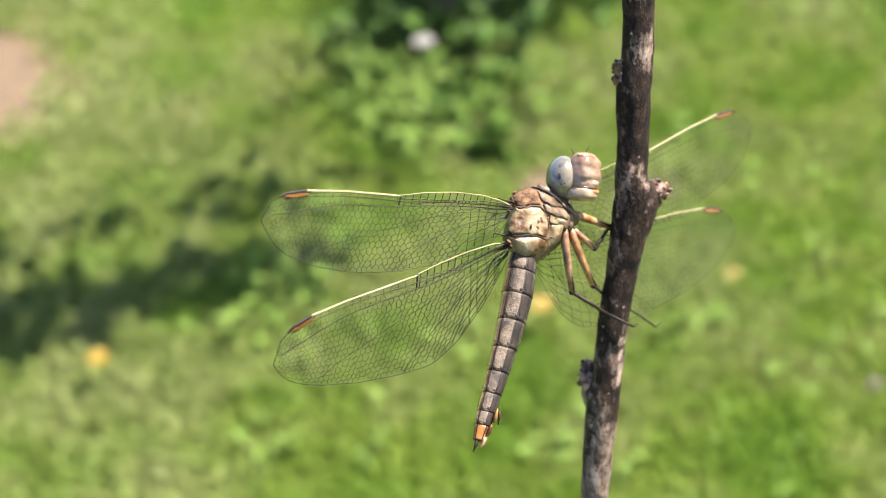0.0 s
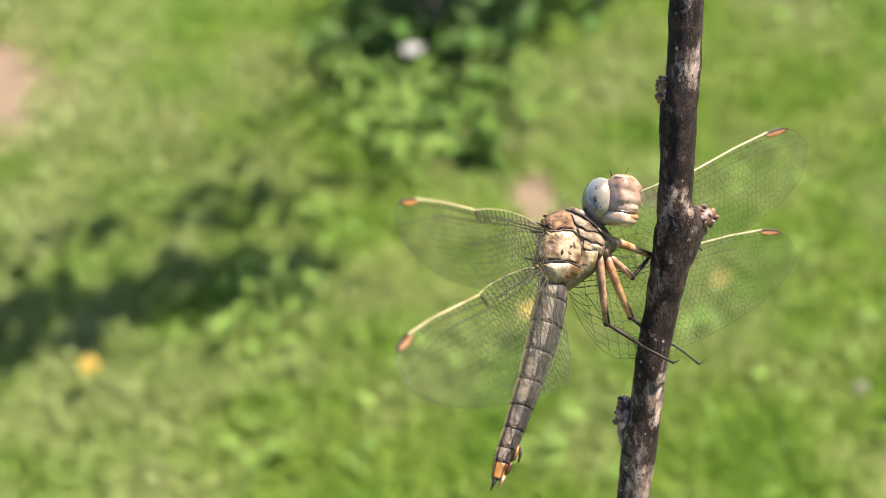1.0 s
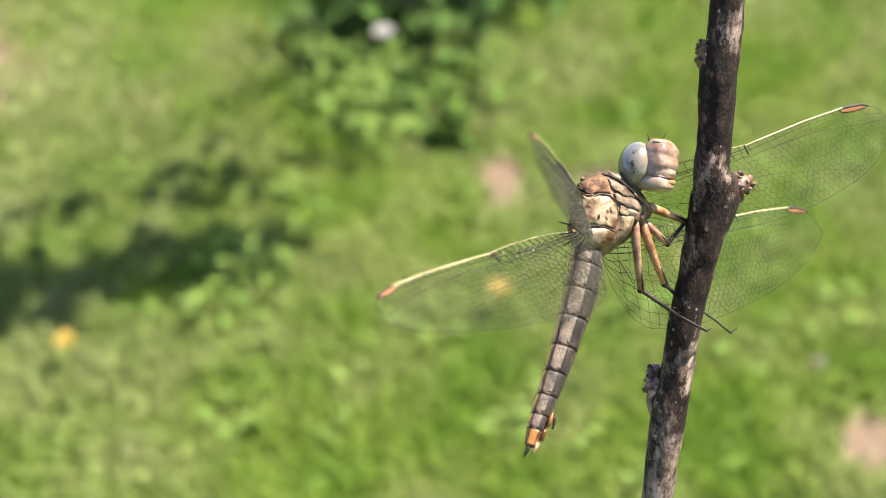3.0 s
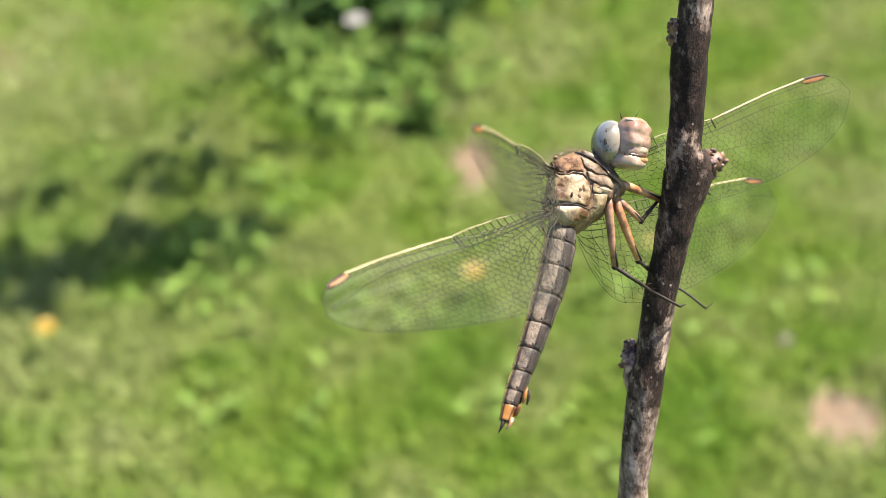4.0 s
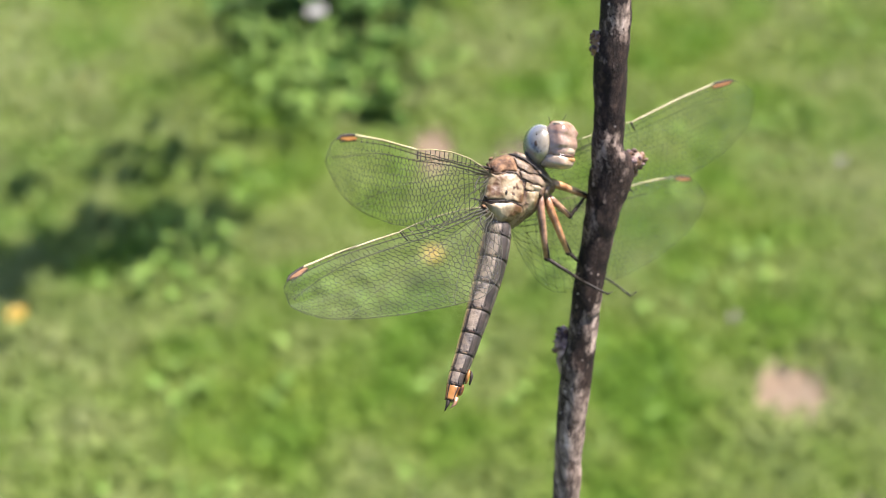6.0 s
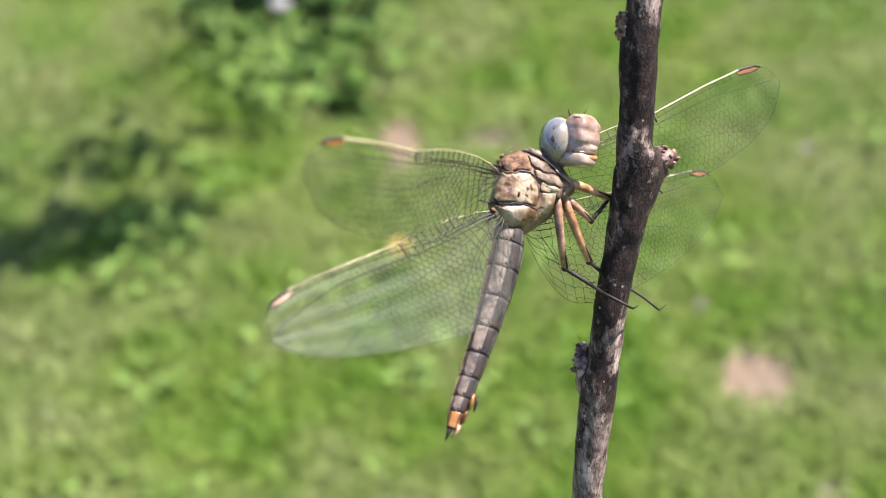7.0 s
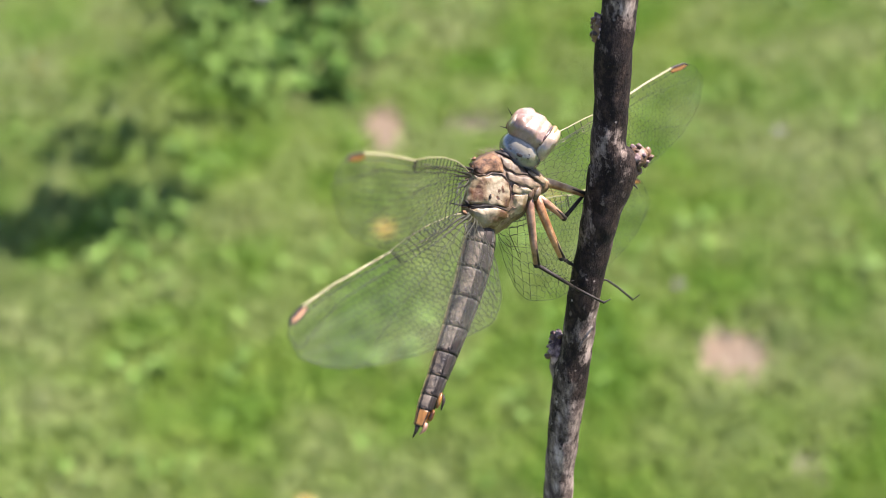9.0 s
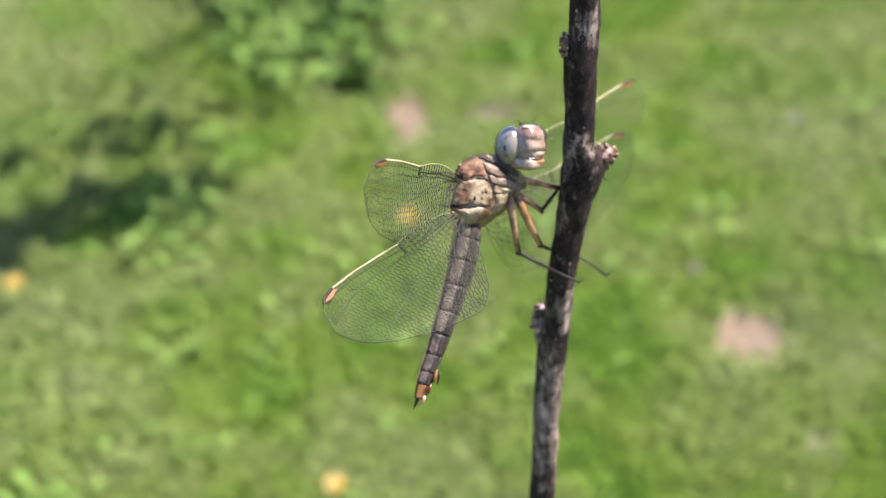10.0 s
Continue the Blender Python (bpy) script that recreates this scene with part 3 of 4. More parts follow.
# ---- the shrub behind: dark low foliage, and unseen boughs added overhead to shadow the grass
def build_shrub():
    rng = random.Random(21)
    base = new("shrub")
    base.matrix_basis = pose(-0.08, 0.80, 0)
    tagged(base, "dark leafy shrub with thin stems rising from the grass and added unseen boughs for shade", "shrub")
    verts, faces = [], []

    def leaves(centre, spread, count, size=1.0):
        for _ in range(count):
            q = Vector(centre) + Vector([rng.gauss(0, w) for w in spread])
            q.z = max(q.z, 0.004)
            a, el = rng.uniform(0, 6.28), rng.uniform(-0.6, 0.8)
            w = Vector((math.cos(a) * math.cos(el), math.sin(a) * math.cos(el), math.sin(el)))
            leaf_mesh(verts, faces, q, w, Vector((-math.sin(a), math.cos(a), rng.uniform(-0.4, 0.4))).normalized(), rng.uniform(0.014, 0.026) * size, rng.uniform(0.004, 0.008) * size)

    # added boughs, unseen overhead: each rises from the foot, bends left, shadows the grass
    for k, (dx, dy) in enumerate(((0.045, -0.114), (0.010, -0.126), (-0.040, -0.141), (-0.090, -0.156), (-0.140, -0.171), (-0.190, -0.186), (0.085, 0.110), (0.125, 0.125), (0.150, 0.165), (0.065, 0.150))):
        foot = Vector((0.018 * math.cos(k * 1.3), 0.018 * math.sin(k * 1.3), -0.02))
        top = Vector((dx, dy, (0.27 if dy < 0 else 0.21) + rng.uniform(-0.02, 0.02)))
        knee = Vector((dx * 0.25, 0.03, 0.17))
        pts = []
        for i in range(11):
            u = i / 10
            pts.append(foot * (1 - u) ** 2 + knee * (2 * u * (1 - u)) + top * (u * u) + Vector((rng.gauss(0, 0.002), rng.gauss(0, 0.002), 0)))
        bm = bmesh.new()
        tube(bm, [tuple(p) for p in pts], [0.0022 * (1 - i / 13) for i in range(11)], 7)
        part("stem", bm, WOOD, base, unit=1)
        # rear crowns, also out of view, are added to shade the low foliage
        leaves(top, (0.022, 0.011, 0.008), 46) if dy < 0 else leaves(top, (0.024, 0.022, 0.012), 95)
        leaves(pts[8], (0.014, 0.012, 0.010), 8)
    # low dark foliage
    for x, y, z, wide, count in ((-0.015, 0.000, 0.030, 0.022, 110), (0.015, 0.025, 0.030, 0.022, 100), (-0.045, 0.030, 0.028, 0.018, 60), (-0.085, 0.002, 0.015, 0.012, 26), (0.024, -0.106, 0.008, 0.007, 26), (-0.010, -0.086, 0.010, 0.009, 26), (0.022, -0.052, 0.016, 0.012, 44), (0.100, 0.045, 0.015, 0.014, 20)):
        leaves((x, y, z), (wide, wide, 0.010), count, 0.8)
    me = bpy.data.meshes.new("crown")
    me.from_pydata(verts, [], faces)
    me.materials.append(LEAF)
    new("crown", me).parent = base


build_shrub()


# ---- the twig: from the ground past the insect; z up along it, in the insect's space
STEM = [
    (-5, 2.15, 0.195),
    (-3.46, 2.27, 0.193),
    (-2.79, 2.30, 0.197),
    (-2.39, 2.33, 0.205),
    (-1.99, 2.37, 0.214),
    (-1.51, 2.415, 0.230),
    (-1.2, 2.475, 0.207),
    (-0.82, 2.51, 0.203),
    (-0.44, 2.55, 0.208),
    (-0.07, 2.615, 0.214),
    (0.3, 2.675, 0.220),
    (0.67, 2.745, 0.245),
    (0.93, 2.81, 0.280),
    (1.13, 2.86, 0.310),
    (1.27, 2.85, 0.290),
    (1.4, 2.80, 0.230),
    (1.56, 2.796, 0.214),
    (1.73, 2.81, 0.208),
    (2.08, 2.82, 0.214),
    (2.62, 2.82, 0.236),
    (3.09, 2.88, 0.21),
    (7, 2.95, 0.2),
]  # height, place across, half width
NEARER = 0.988


def stem_point(z):
    return Vector((lerp_table([r[:2] for r in STEM], z), 0.54 - 0.323 * z, z)) * NEARER + Vector((0, -17.34 * (1 - NEARER), 0))


def build_twig():
    twig = new("twig")
    tagged(twig, "dry dark brown twig with grey bark and small buds", "twig")
    pts, rad = [], []
    z = 6.5
    while z > -4.6:
        p = stem_point(z)
        pts.append(p)
        r = lerp_table([(q[0], q[2]) for q in STEM], z)
        rad.append(r)
        z -= 0.05
    way = (pts[-1] - pts[-2]).normalized()
    down = Vector((0.0, 0.69, -0.72))
    p = pts[-1].copy()
    for i in range(100):
        way = (way * 0.97 + down * 0.03).normalized()
        p = p + way * 0.5
        pts.append(p.copy())
        rad.append(0.21 + 0.0014 * i)
    bm = bmesh.new()
    tube(bm, pts, rad, 40, [min(1.0, 0.235 / r) if k < 230 else 1.0 for k, r in enumerate(rad)], up=(1, 0, 0), rough=0.016, scale=3.0)
    part("stem", bm, BARK, twig, "rough dark bark with pale blotches and dots")

    def bud(centre, way, long, wide, scales, seed, coats, foot=None):
        rng = random.Random(seed)
        way, c = Vector(way).normalized(), Vector(centre)
        side = way.orthogonal().normalized()
        bm = bmesh.new()
        tube(bm, [c - way * long * 0.55, c - way * long * 0.2, c + way * long * 0.2, c + way * long * 0.42], [wide * 0.5, wide * 0.82, wide * 0.72, wide * 0.25], 14, rough=0.06, seed=seed, scale=6)
        core = part("bud", bm, coats[0], twig, "small ragged winter bud with pinkish grey scales")
        if foot:
            a, b = Vector(foot), c - way * long * 0.2
            bm = bmesh.new()
            tube(bm, [a, a.lerp(b, 0.35), a.lerp(b, 0.7), b], [wide * 0.6, wide * 0.95, wide * 0.95, wide * 0.7], 18, rough=0.02, seed=seed, scale=5)
            part("spur", bm, BARK, twig, "short bark spur under the bud")
        for k in range(scales):
            a, h = k * 2.4 + rng.uniform(-0.3, 0.3), -0.32 + 0.74 * k / scales
            out = Matrix.Rotation(a, 3, way) @ side
            b = c + way * (h * long) + out * wide * (0.80 - 0.45 * max(h, 0))
            r = wide * rng.uniform(0.16, 0.36)
            bm = bmesh.new()
            blob(bm, b, (r, r * 0.8, r * rng.uniform(0.6, 1.3)), deg(rng.uniform(-40, 40), rng.uniform(-60, 60), 0), 10, r * 0.35, 22)
            part("bud_scale", bm, rng.choice(coats), core)

    brown, pink = (RIM, BUD, RIM, BUD), (BUD, BUD, BUD, RIM)
    bud((2.64, -0.57, 2.80), (-0.12, -0.3, 1), 0.42, 0.135, 26, 1, brown)
    bud((3.10, 0.02, 1.27), (0.70, -0.25, 0.65), 0.44, 0.17, 34, 2, brown)
    bud((2.215, 0.90, -1.12), (0.10, -0.1, 1), 0.48, 0.140, 40, 3, pink, (2.33, 1.08, -1.72))
    bud((2.25, 1.55, -3.95), (0.0, -0.6, 0.8), 0.30, 0.11, 8, 4, brown)
    return twig


TWIG = build_twig()

# ---- the dragonfly
FLY = new("dragonfly")
tagged(FLY, "tan and grey dragonfly with clear veined wings gripping the twig", "dragonfly")


# side outline of the thorax: dorsal edge with the wing hinges first, then the back, shoulder, chest and belly
FLANK = [(1.12, 1.22), (1.24, 1.30), (1.40, 1.35), (1.51, 1.37), (1.66, 1.31), (1.83, 1.18), (1.98, 1.06), (2.06, 0.95), (2.03, 0.87), (1.91, 0.81), (1.83, 0.69), (1.75, 0.58), (1.61, 0.48), (1.50, 0.39), (1.40, 0.33), (1.24, 0.33), (1.14, 0.42), (1.06, 0.51), (1.00, 0.58), (0.98, 0.67), (1.01, 0.77), (1.04, 0.89), (1.07, 1.02), (1.08, 1.14)]
CORE = (1.43, 0.86)


def flank_reach(angle):
    """Distance from the middle of the thorax to its outline."""
    marks = sorted((math.atan2(z - CORE[1], x - CORE[0]), math.hypot(x - CORE[0], z - CORE[1])) for x, z in FLANK)
    marks = [(marks[-1][0] - 2 * math.pi, marks[-1][1])] + marks + [(marks[0][0] + 2 * math.pi, marks[0][1])]
    return lerp_table(marks, angle)


def flank_share(x, z):
    return min(1.0, math.hypot(x - CORE[0], z - CORE[1]) / flank_reach(math.atan2(z - CORE[1], x - CORE[0])))


def on_body(x, z, far=False):
    """Depth of the flat side of the thorax, rounded towards its outline; the side turns away towards the chest."""
    plane = -0.86 + 0.43 * (x - 1.07)
    drop = 1 - math.sqrt(max(0.0, 1 - flank_share(x, z) ** 4.5))
    return plane + 0.80 - 0.44 * drop if far else plane + 0.36 * drop


def plate(name, outline, material, parent, rise=0.03, label=""):
    """A bulging shield on the side of the thorax, from its outline across the view."""
    bm = bmesh.new()
    n = len(outline)
    cx, cz = sum(p[0] for p in outline) / n, sum(p[1] for p in outline) / n
    rim = []
    for i in range(n):
        (ax, az), (bx, bz) = outline[i], outline[(i + 1) % n]
        for k in range(6):
            rim.append((ax + (bx - ax) * k / 6, az + (bz - az) * k / 6))
    for _ in range(2):
        rim = [((rim[i - 1][0] + 2 * rim[i][0] + rim[(i + 1) % len(rim)][0]) / 4, (rim[i - 1][1] + 2 * rim[i][1] + rim[(i + 1) % len(rim)][1]) / 4) for i in range(len(rim))]
    rim = [(x + 0.022 * noise.noise(Vector((x * 11, z * 11, 2))), z + 0.022 * noise.noise(Vector((x * 11, z * 11, 7)))) for x, z in rim]
    rings = []
    steps = (1.05, 1.0, 0.95, 0.88, 0.78, 0.62, 0.42, 0.2)
    for s in steps:
        ring = []
        for x, z in rim:
            px, pz = cx + (x - cx) * s, cz + (z - cz) * s
            y = on_body(px, pz)
            lift = rise * (1 - s ** 4) ** 0.5 + 0.006 if s < 1 else (0.004 if s == 1.0 else -0.012)
            lift += 0.030 * noise.fractal(Vector((px * 6, pz * 6, 1)), 1.0, 2.0, 3)
            ring.append(bm.verts.new((px, y - lift, pz)))
        rings.append(ring)
    for a, b in zip(rings, rings[1:]):
        for k in range(len(rim)):
            j = (k + 1) % len(rim)
            bm.faces.new((a[k], a[j], b[j], b[k])).material_index = 1 if a is rings[0] else 0
    bm.faces.new(rings[-1])
    bmesh.ops.recalc_face_normals(bm, faces=bm.faces)
    return part(name, bm, [material, TAN], parent, label)


def build_thorax():
    bm = bmesh.new()
    n, steps = 96, [0.0, 0.2, 0.4, 0.55, 0.7, 0.8, 0.87, 0.92, 0.96, 0.985, 1.0]
    loops = []
    for far in (False, True):
        for share in steps if not far else steps[-2::-1]:
            ring = []
            for k in range(n if share else 1):
                a = 2 * math.pi * k / n - math.pi
                r = flank_reach(a) * share
                x, z = CORE[0] + r * math.cos(a), CORE[1] + r * math.sin(a)
                dent = 0.022 * noise.fractal(Vector((x * 5, z * 5, 4 if far else 1)), 1.0, 2.0, 4) * (1 - share ** 8)
                ring.append(bm.verts.new((x, on_body(x, z, far) + dent, z)))
            loops.append(ring)
    for a, b in zip(loops, loops[1:]):
        for k in range(n):
            j = (k + 1) % n
            bm.faces.new([v for v in dict.fromkeys((a[k % len(a)], a[j % len(a)], b[j % len(b)], b[k % len(b)]))])
    bmesh.ops.recalc_face_normals(bm, faces=bm.faces)
    th = part("thorax", bm, TAN, FLY, "cream and rusty brown thorax with dark seams")
    plate("thorax_plate", [(1.126, 1.040), (1.20, 1.012), (1.253, 1.030), (1.30, 1.012), (1.348, 1.048), (1.47, 1.035), (1.54, 0.964), (1.585, 0.825), (1.566, 0.645), (1.45, 0.672), (1.30, 0.690), (1.20, 0.683), (1.07, 0.695), (1.038, 0.776), (1.082, 0.901)], CREAM, th, 0.018)
    plate("thorax_stain", [(1.43, 0.90), (1.50, 0.95), (1.56, 0.86), (1.545, 0.70), (1.46, 0.70), (1.36, 0.715), (1.29, 0.735), (1.33, 0.80), (1.40, 0.82)], RUST, th, 0.0165, "brown stain round the breathing hole")
    plate("thorax_plate", [(1.048, 0.640), (1.13, 0.628), (1.221, 0.635), (1.32, 0.65), (1.38, 0.642), (1.47, 0.63), (1.556, 0.596), (1.54, 0.511), (1.444, 0.431), (1.348, 0.367), (1.227, 0.340), (1.142, 0.433), (1.063, 0.524)], CREAM, th, 0.020)
    plate("thorax_plate", [(1.595, 0.80), (1.686, 0.822), (1.80, 0.826), (1.773, 0.674), (1.685, 0.578), (1.579, 0.519), (1.580, 0.621)], CREAM, th, 0.010)
    plate("thorax_plate", [(1.605, 0.935), (1.75, 0.885), (1.86, 0.862), (1.83, 0.80), (1.70, 0.832), (1.60, 0.82)], CREAM, th, 0.016)
    plate("shoulder_plate", [(1.455, 1.265), (1.605, 1.205), (1.72, 1.145), (1.83, 1.06), (1.70, 1.035), (1.557, 1.095), (1.490, 1.165)], NECK, th, 0.026, "grey-brown shoulder plate behind the head")
    plate("shoulder_plate", [(1.515, 1.085), (1.67, 1.020), (1.80, 1.03), (1.90, 0.985), (1.98, 0.895), (1.839, 0.885), (1.621, 0.945), (1.54, 0.99)], NECK, th, 0.020, "grey-brown shoulder plate behind the head")
    plate("back_plate", [(1.11, 1.18), (1.221, 1.260), (1.38, 1.305), (1.46, 1.226), (1.500, 1.110), (1.48, 1.062), (1.348, 1.066), (1.253, 1.045), (1.15, 1.066), (1.095, 1.095)], RUST, th, 0.034, "furry rust-coloured back plate")
    ridges = [
        ("collar", DARK, 0.022, [(1.385, 1.325), (1.50, 1.292), (1.60, 1.245), (1.72, 1.165), (1.83, 1.075), (1.97, 0.966)]),
        ("neck_fold", NECK, 0.050, [(1.47, 1.345), (1.60, 1.290), (1.72, 1.215), (1.83, 1.130), (1.93, 1.04)]),
        ("neck_fold", NECK, 0.036, [(1.78, 1.10), (1.88, 1.03), (1.99, 0.955)]),
        ("collar", DARK, 0.014, [(1.56, 1.335), (1.66, 1.275), (1.78, 1.185), (1.88, 1.09)]),
    ]
    ridges = [(name, mat, r, [(x, on_body(x, z) - 0.035, z) for x, z in line]) for name, mat, r, line in ridges]
    for k, (name, mat, r, line) in enumerate(ridges):
        fine = [Vector(line[0])]
        for p, q in zip(line, line[1:]):
            fine += [Vector(p).lerp(Vector(q), s / 4) for s in range(1, 5)]
        n = len(fine) - 1
        bm = bmesh.new()
        tube(bm, fine, [r * (0.25 + 0.75 * math.sin(math.pi * (0.08 + 0.84 * s / n)) ** 0.6) for s in range(n + 1)], 12, 0.6, rough=0.010, seed=k, scale=9)
        part(name, bm, mat, th)
    seams = [
        ([(1.045, 0.684), (1.11, 0.664), (1.17, 0.656), (1.221, 0.657), (1.27, 0.668), (1.316, 0.672), (1.36, 0.662), (1.412, 0.660), (1.46, 0.645), (1.508, 0.629), (1.57, 0.606)], 0.009, DARK),
        ([(1.10, 1.075), (1.15, 1.05), (1.20, 1.028), (1.255, 1.034), (1.30, 1.022), (1.35, 1.056), (1.41, 1.052), (1.47, 1.048), (1.52, 1.01), (1.55, 0.95)], 0.009, RIM),
        ([(1.58, 0.92), (1.585, 0.84), (1.575, 0.74)], 0.005, RIM),
        ([(1.66, 0.885), (1.72, 0.91), (1.78, 0.88)], 0.008, RIM),
        ([(1.56, 0.60), (1.60, 0.66), (1.70, 0.63), (1.76, 0.70)], 0.006, RIM),
        ([(1.20, 0.40), (1.28, 0.385), (1.39, 0.375)], 0.008, RIM),
    ]
    for line, r, mat in seams:
        pts = [(x, on_body(x, z) - 0.012, z) for x, z in line]
        bm = bmesh.new()
        tube(bm, pts, [r * 0.4] + [r] * (len(pts) - 2) + [r * 0.4], 6, rough=0.006, scale=20)
        part("seam", bm, mat, th)
    bm = bmesh.new()
    y = on_body(1.339, 0.775)
    blob(bm, (1.339, y - 0.030, 0.775), (0.018, 0.016, 0.034), deg(0, 10, 0), 10)
    part("spiracle", bm, DARK, th, "small black breathing hole")
    rng = random.Random(4)
    for x, z in ((1.10, 1.22), (1.07, 1.14), (1.05, 1.06), (1.06, 1.10), (1.02, 0.98), (1.02, 0.71), (1.00, 0.65), (1.00, 0.58), (1.03, 0.52)):
        bm = bmesh.new()
        blob(bm, (x + 0.04, -0.76 - rng.uniform(0, 0.08), z), (rng.uniform(0.022, 0.042), 0.045, rng.uniform(0.014, 0.024)), deg(0, rng.uniform(-60, 60), 0), 12, 0.012, 16)
        part("wing_hinge", bm, rng.choice((RUST, DARK, RUST)), th)
    for x, z, dx, dz in ((1.02, 0.66, -0.16, 0.03), (1.01, 0.60, -0.14, -0.06), (1.03, 0.54, -0.10, -0.14), (1.06, 1.10, -0.14, 0.04), (1.06, 1.02, -0.14, -0.02)):
        bm = bmesh.new()
        tube(bm, [(x + 0.05, -0.78, z), (x + dx, -0.90, z + dz)], [0.022, 0.005], 6)
        part("hinge_strut", bm, DARK, th)
    for c, r, a in (((1.81, -0.43, 0.84), (0.055, 0.09, 0.10), 10), ((1.89, -0.37, 0.83), (0.050, 0.09, 0.10), 20), ((1.95, -0.31, 0.95), (0.060, 0.08, 0.055), 60), ((1.70, -0.48, 0.87), (0.05, 0.08, 0.09), -20)):
        bm = bmesh.new()
        blob(bm, c, r, deg(0, a, 0), 22, 0.008, 6)
        part("hip_plate", bm, rng.choice((TAN, NECK, TAN)), th)
    # fine hairs on the back
    bm = bmesh.new()
    for _ in range(60):
        a = rng.uniform(0, 1)
        p = Vector((1.10 + 0.45 * a, -0.42 - rng.uniform(0, 0.25), 1.20 + 0.14 * math.sin(a * 2.2)))
        q = p + Vector((-0.03 + rng.gauss(0, 0.05), rng.gauss(0, 0.04) - 0.02, 0.035 + rng.uniform(0, 0.035)))
        tube(bm, [p, (p + q) / 2 + Vector((rng.gauss(0, 0.01), 0, 0)), q], [0.0022, 0.0016, 0.0005], 3, ends=False)
    part("hair", bm, FACE, th, "fine pale hairs on the back")
    bm = bmesh.new()
    tube(bm, [(1.66, -0.30, 1.16), (1.76, -0.32, 1.24), (1.86, -0.34, 1.36)], [0.19, 0.16, 0.16], 16, 0.9)
    part("neck", bm, NECK, th)


build_thorax()


def build_head():
    hinge = Vector((1.86, -0.34, 1.30))
    ahead = deg(0, 6, -40)
    bm = bmesh.new()
    blob(bm, Vector((1.95, -0.32, 1.46)) - hinge, (0.24, 0.26, 0.27), deg(0, 8, 0), 28)
    head = part("head", bm, FACE, FLY, "round head with large grey-green eyes and cream face")
    head.matrix_basis = Matrix.Translation(hinge * CM)

    def piece(name, centre, radii, mat, turn=None, seg=24, bumps=0.0, label="", power=1.0):
        bm = bmesh.new()
        blob(bm, Vector(centre) - hinge, radii, turn, seg, bumps, 5, power)
        return part(name, bm, mat, head, label)

    eye, spread = Vector((1.815, -0.40, 1.468)), Vector((0.222, 0.25, 0.282))
    piece("eye", eye, spread, EYE, deg(0, 6, 0), 48, 0, "glossy blue-grey and cream compound eye with dark spots")
    piece("eye", (2.03, 0.0, 1.50), (0.22, 0.22, 0.26), EYE, deg(0, 6, 0), 32, 0, "glossy grey-green compound eye")
    for dx, dz, r in ((-0.060, -0.020, 0.028), (-0.118, -0.016, 0.009), (-0.045, -0.125, 0.012), (0.0, -0.118, 0.009), (-0.050, 0.105, 0.010)):
        k = 1 - (dx / spread.x) ** 2 - (dz / spread.z) ** 2
        piece("eye_spot", (eye.x + dx, eye.y - spread.y * math.sqrt(max(k, 0)) + 0.002, eye.z + dz), (r, 0.006, r * 1.5), DARK, None, 10)

    # face: one shield, squared off in front, with two cross furrows and a raised brow
    bm = bmesh.new()
    blob(bm, (0, 0, 0), (0.178, 0.225, 0.280), None, 64, 0.0, 6, 0.70)
    for v in bm.verts:
        x, y, h = v.co
        front = min(1.0, max(0.0, 0.4 + x / 0.2))
        bend = 0.030 * (y / 0.2) ** 2 + 0.010 * noise.noise(Vector((y * 14, x * 9, 3)))
        crease = 0.012 * math.exp(-(((h - 0.055 - bend) / 0.016) ** 2)) + 0.012 * math.exp(-(((h + 0.085 + bend) / 0.018) ** 2))
        groove = 0.016 * math.exp(-((y / 0.03) ** 2)) * math.exp(-(((h - 0.15) / 0.06) ** 2))
        swell = 0.014 * math.exp(-(((h - 0.14) / 0.05) ** 2)) + 0.020 * math.exp(-(((h + 0.03) / 0.055) ** 2))
        lump = 0.014 * noise.fractal(Vector((x, y, h)) * 9, 1.0, 2.0, 3)
        grow = (swell - crease - groove + lump) * front
        v.co.x, v.co.y = x + grow * (0.4 + 0.6 * front), y * (1 + grow * 2.0)
    for v in bm.verts:
        v.co = ahead.to_matrix() @ v.co + Vector((2.092, -0.452, 1.495)) - hinge
    part("face_plate", bm, FACE, head, "glossy pinkish cream face with cross folds")
    piece("brow", (2.115, -0.52, 1.715), (0.085, 0.16, 0.040), LABRUM, ahead, 24, 0.010, "pale glossy brow ridge", 0.85)
    piece("upper_lip", (2.146, -0.486, 1.372), (0.100, 0.172, 0.070), LABRUM, ahead, 32, 0.010, "glossy white upper lip", 0.75)
    piece("jaw", (2.128, -0.478, 1.295), (0.110, 0.178, 0.036), MOUTH, ahead, 28, 0.008, "dark brown glossy jaws", 0.85)
    piece("lower_lip", (2.045, -0.405, 1.240), (0.200, 0.215, 0.098), LABRUM, deg(0, 8, -36), 40, 0.010, "cream lower lip", 0.62)
    piece("lower_lip", (2.160, -0.450, 1.245), (0.092, 0.175, 0.056), LEG, deg(0, -8, -40), 24, 0.008, "orange-brown edge of the lower lip", 0.85)
    piece("cheek", (2.00, -0.60, 1.335), (0.016, 0.03, 0.060), RIM, deg(0, 20, 0), 14)
    piece("crown_bump", (2.015, -0.46, 1.742), (0.060, 0.075, 0.038), RUST, None, 16)
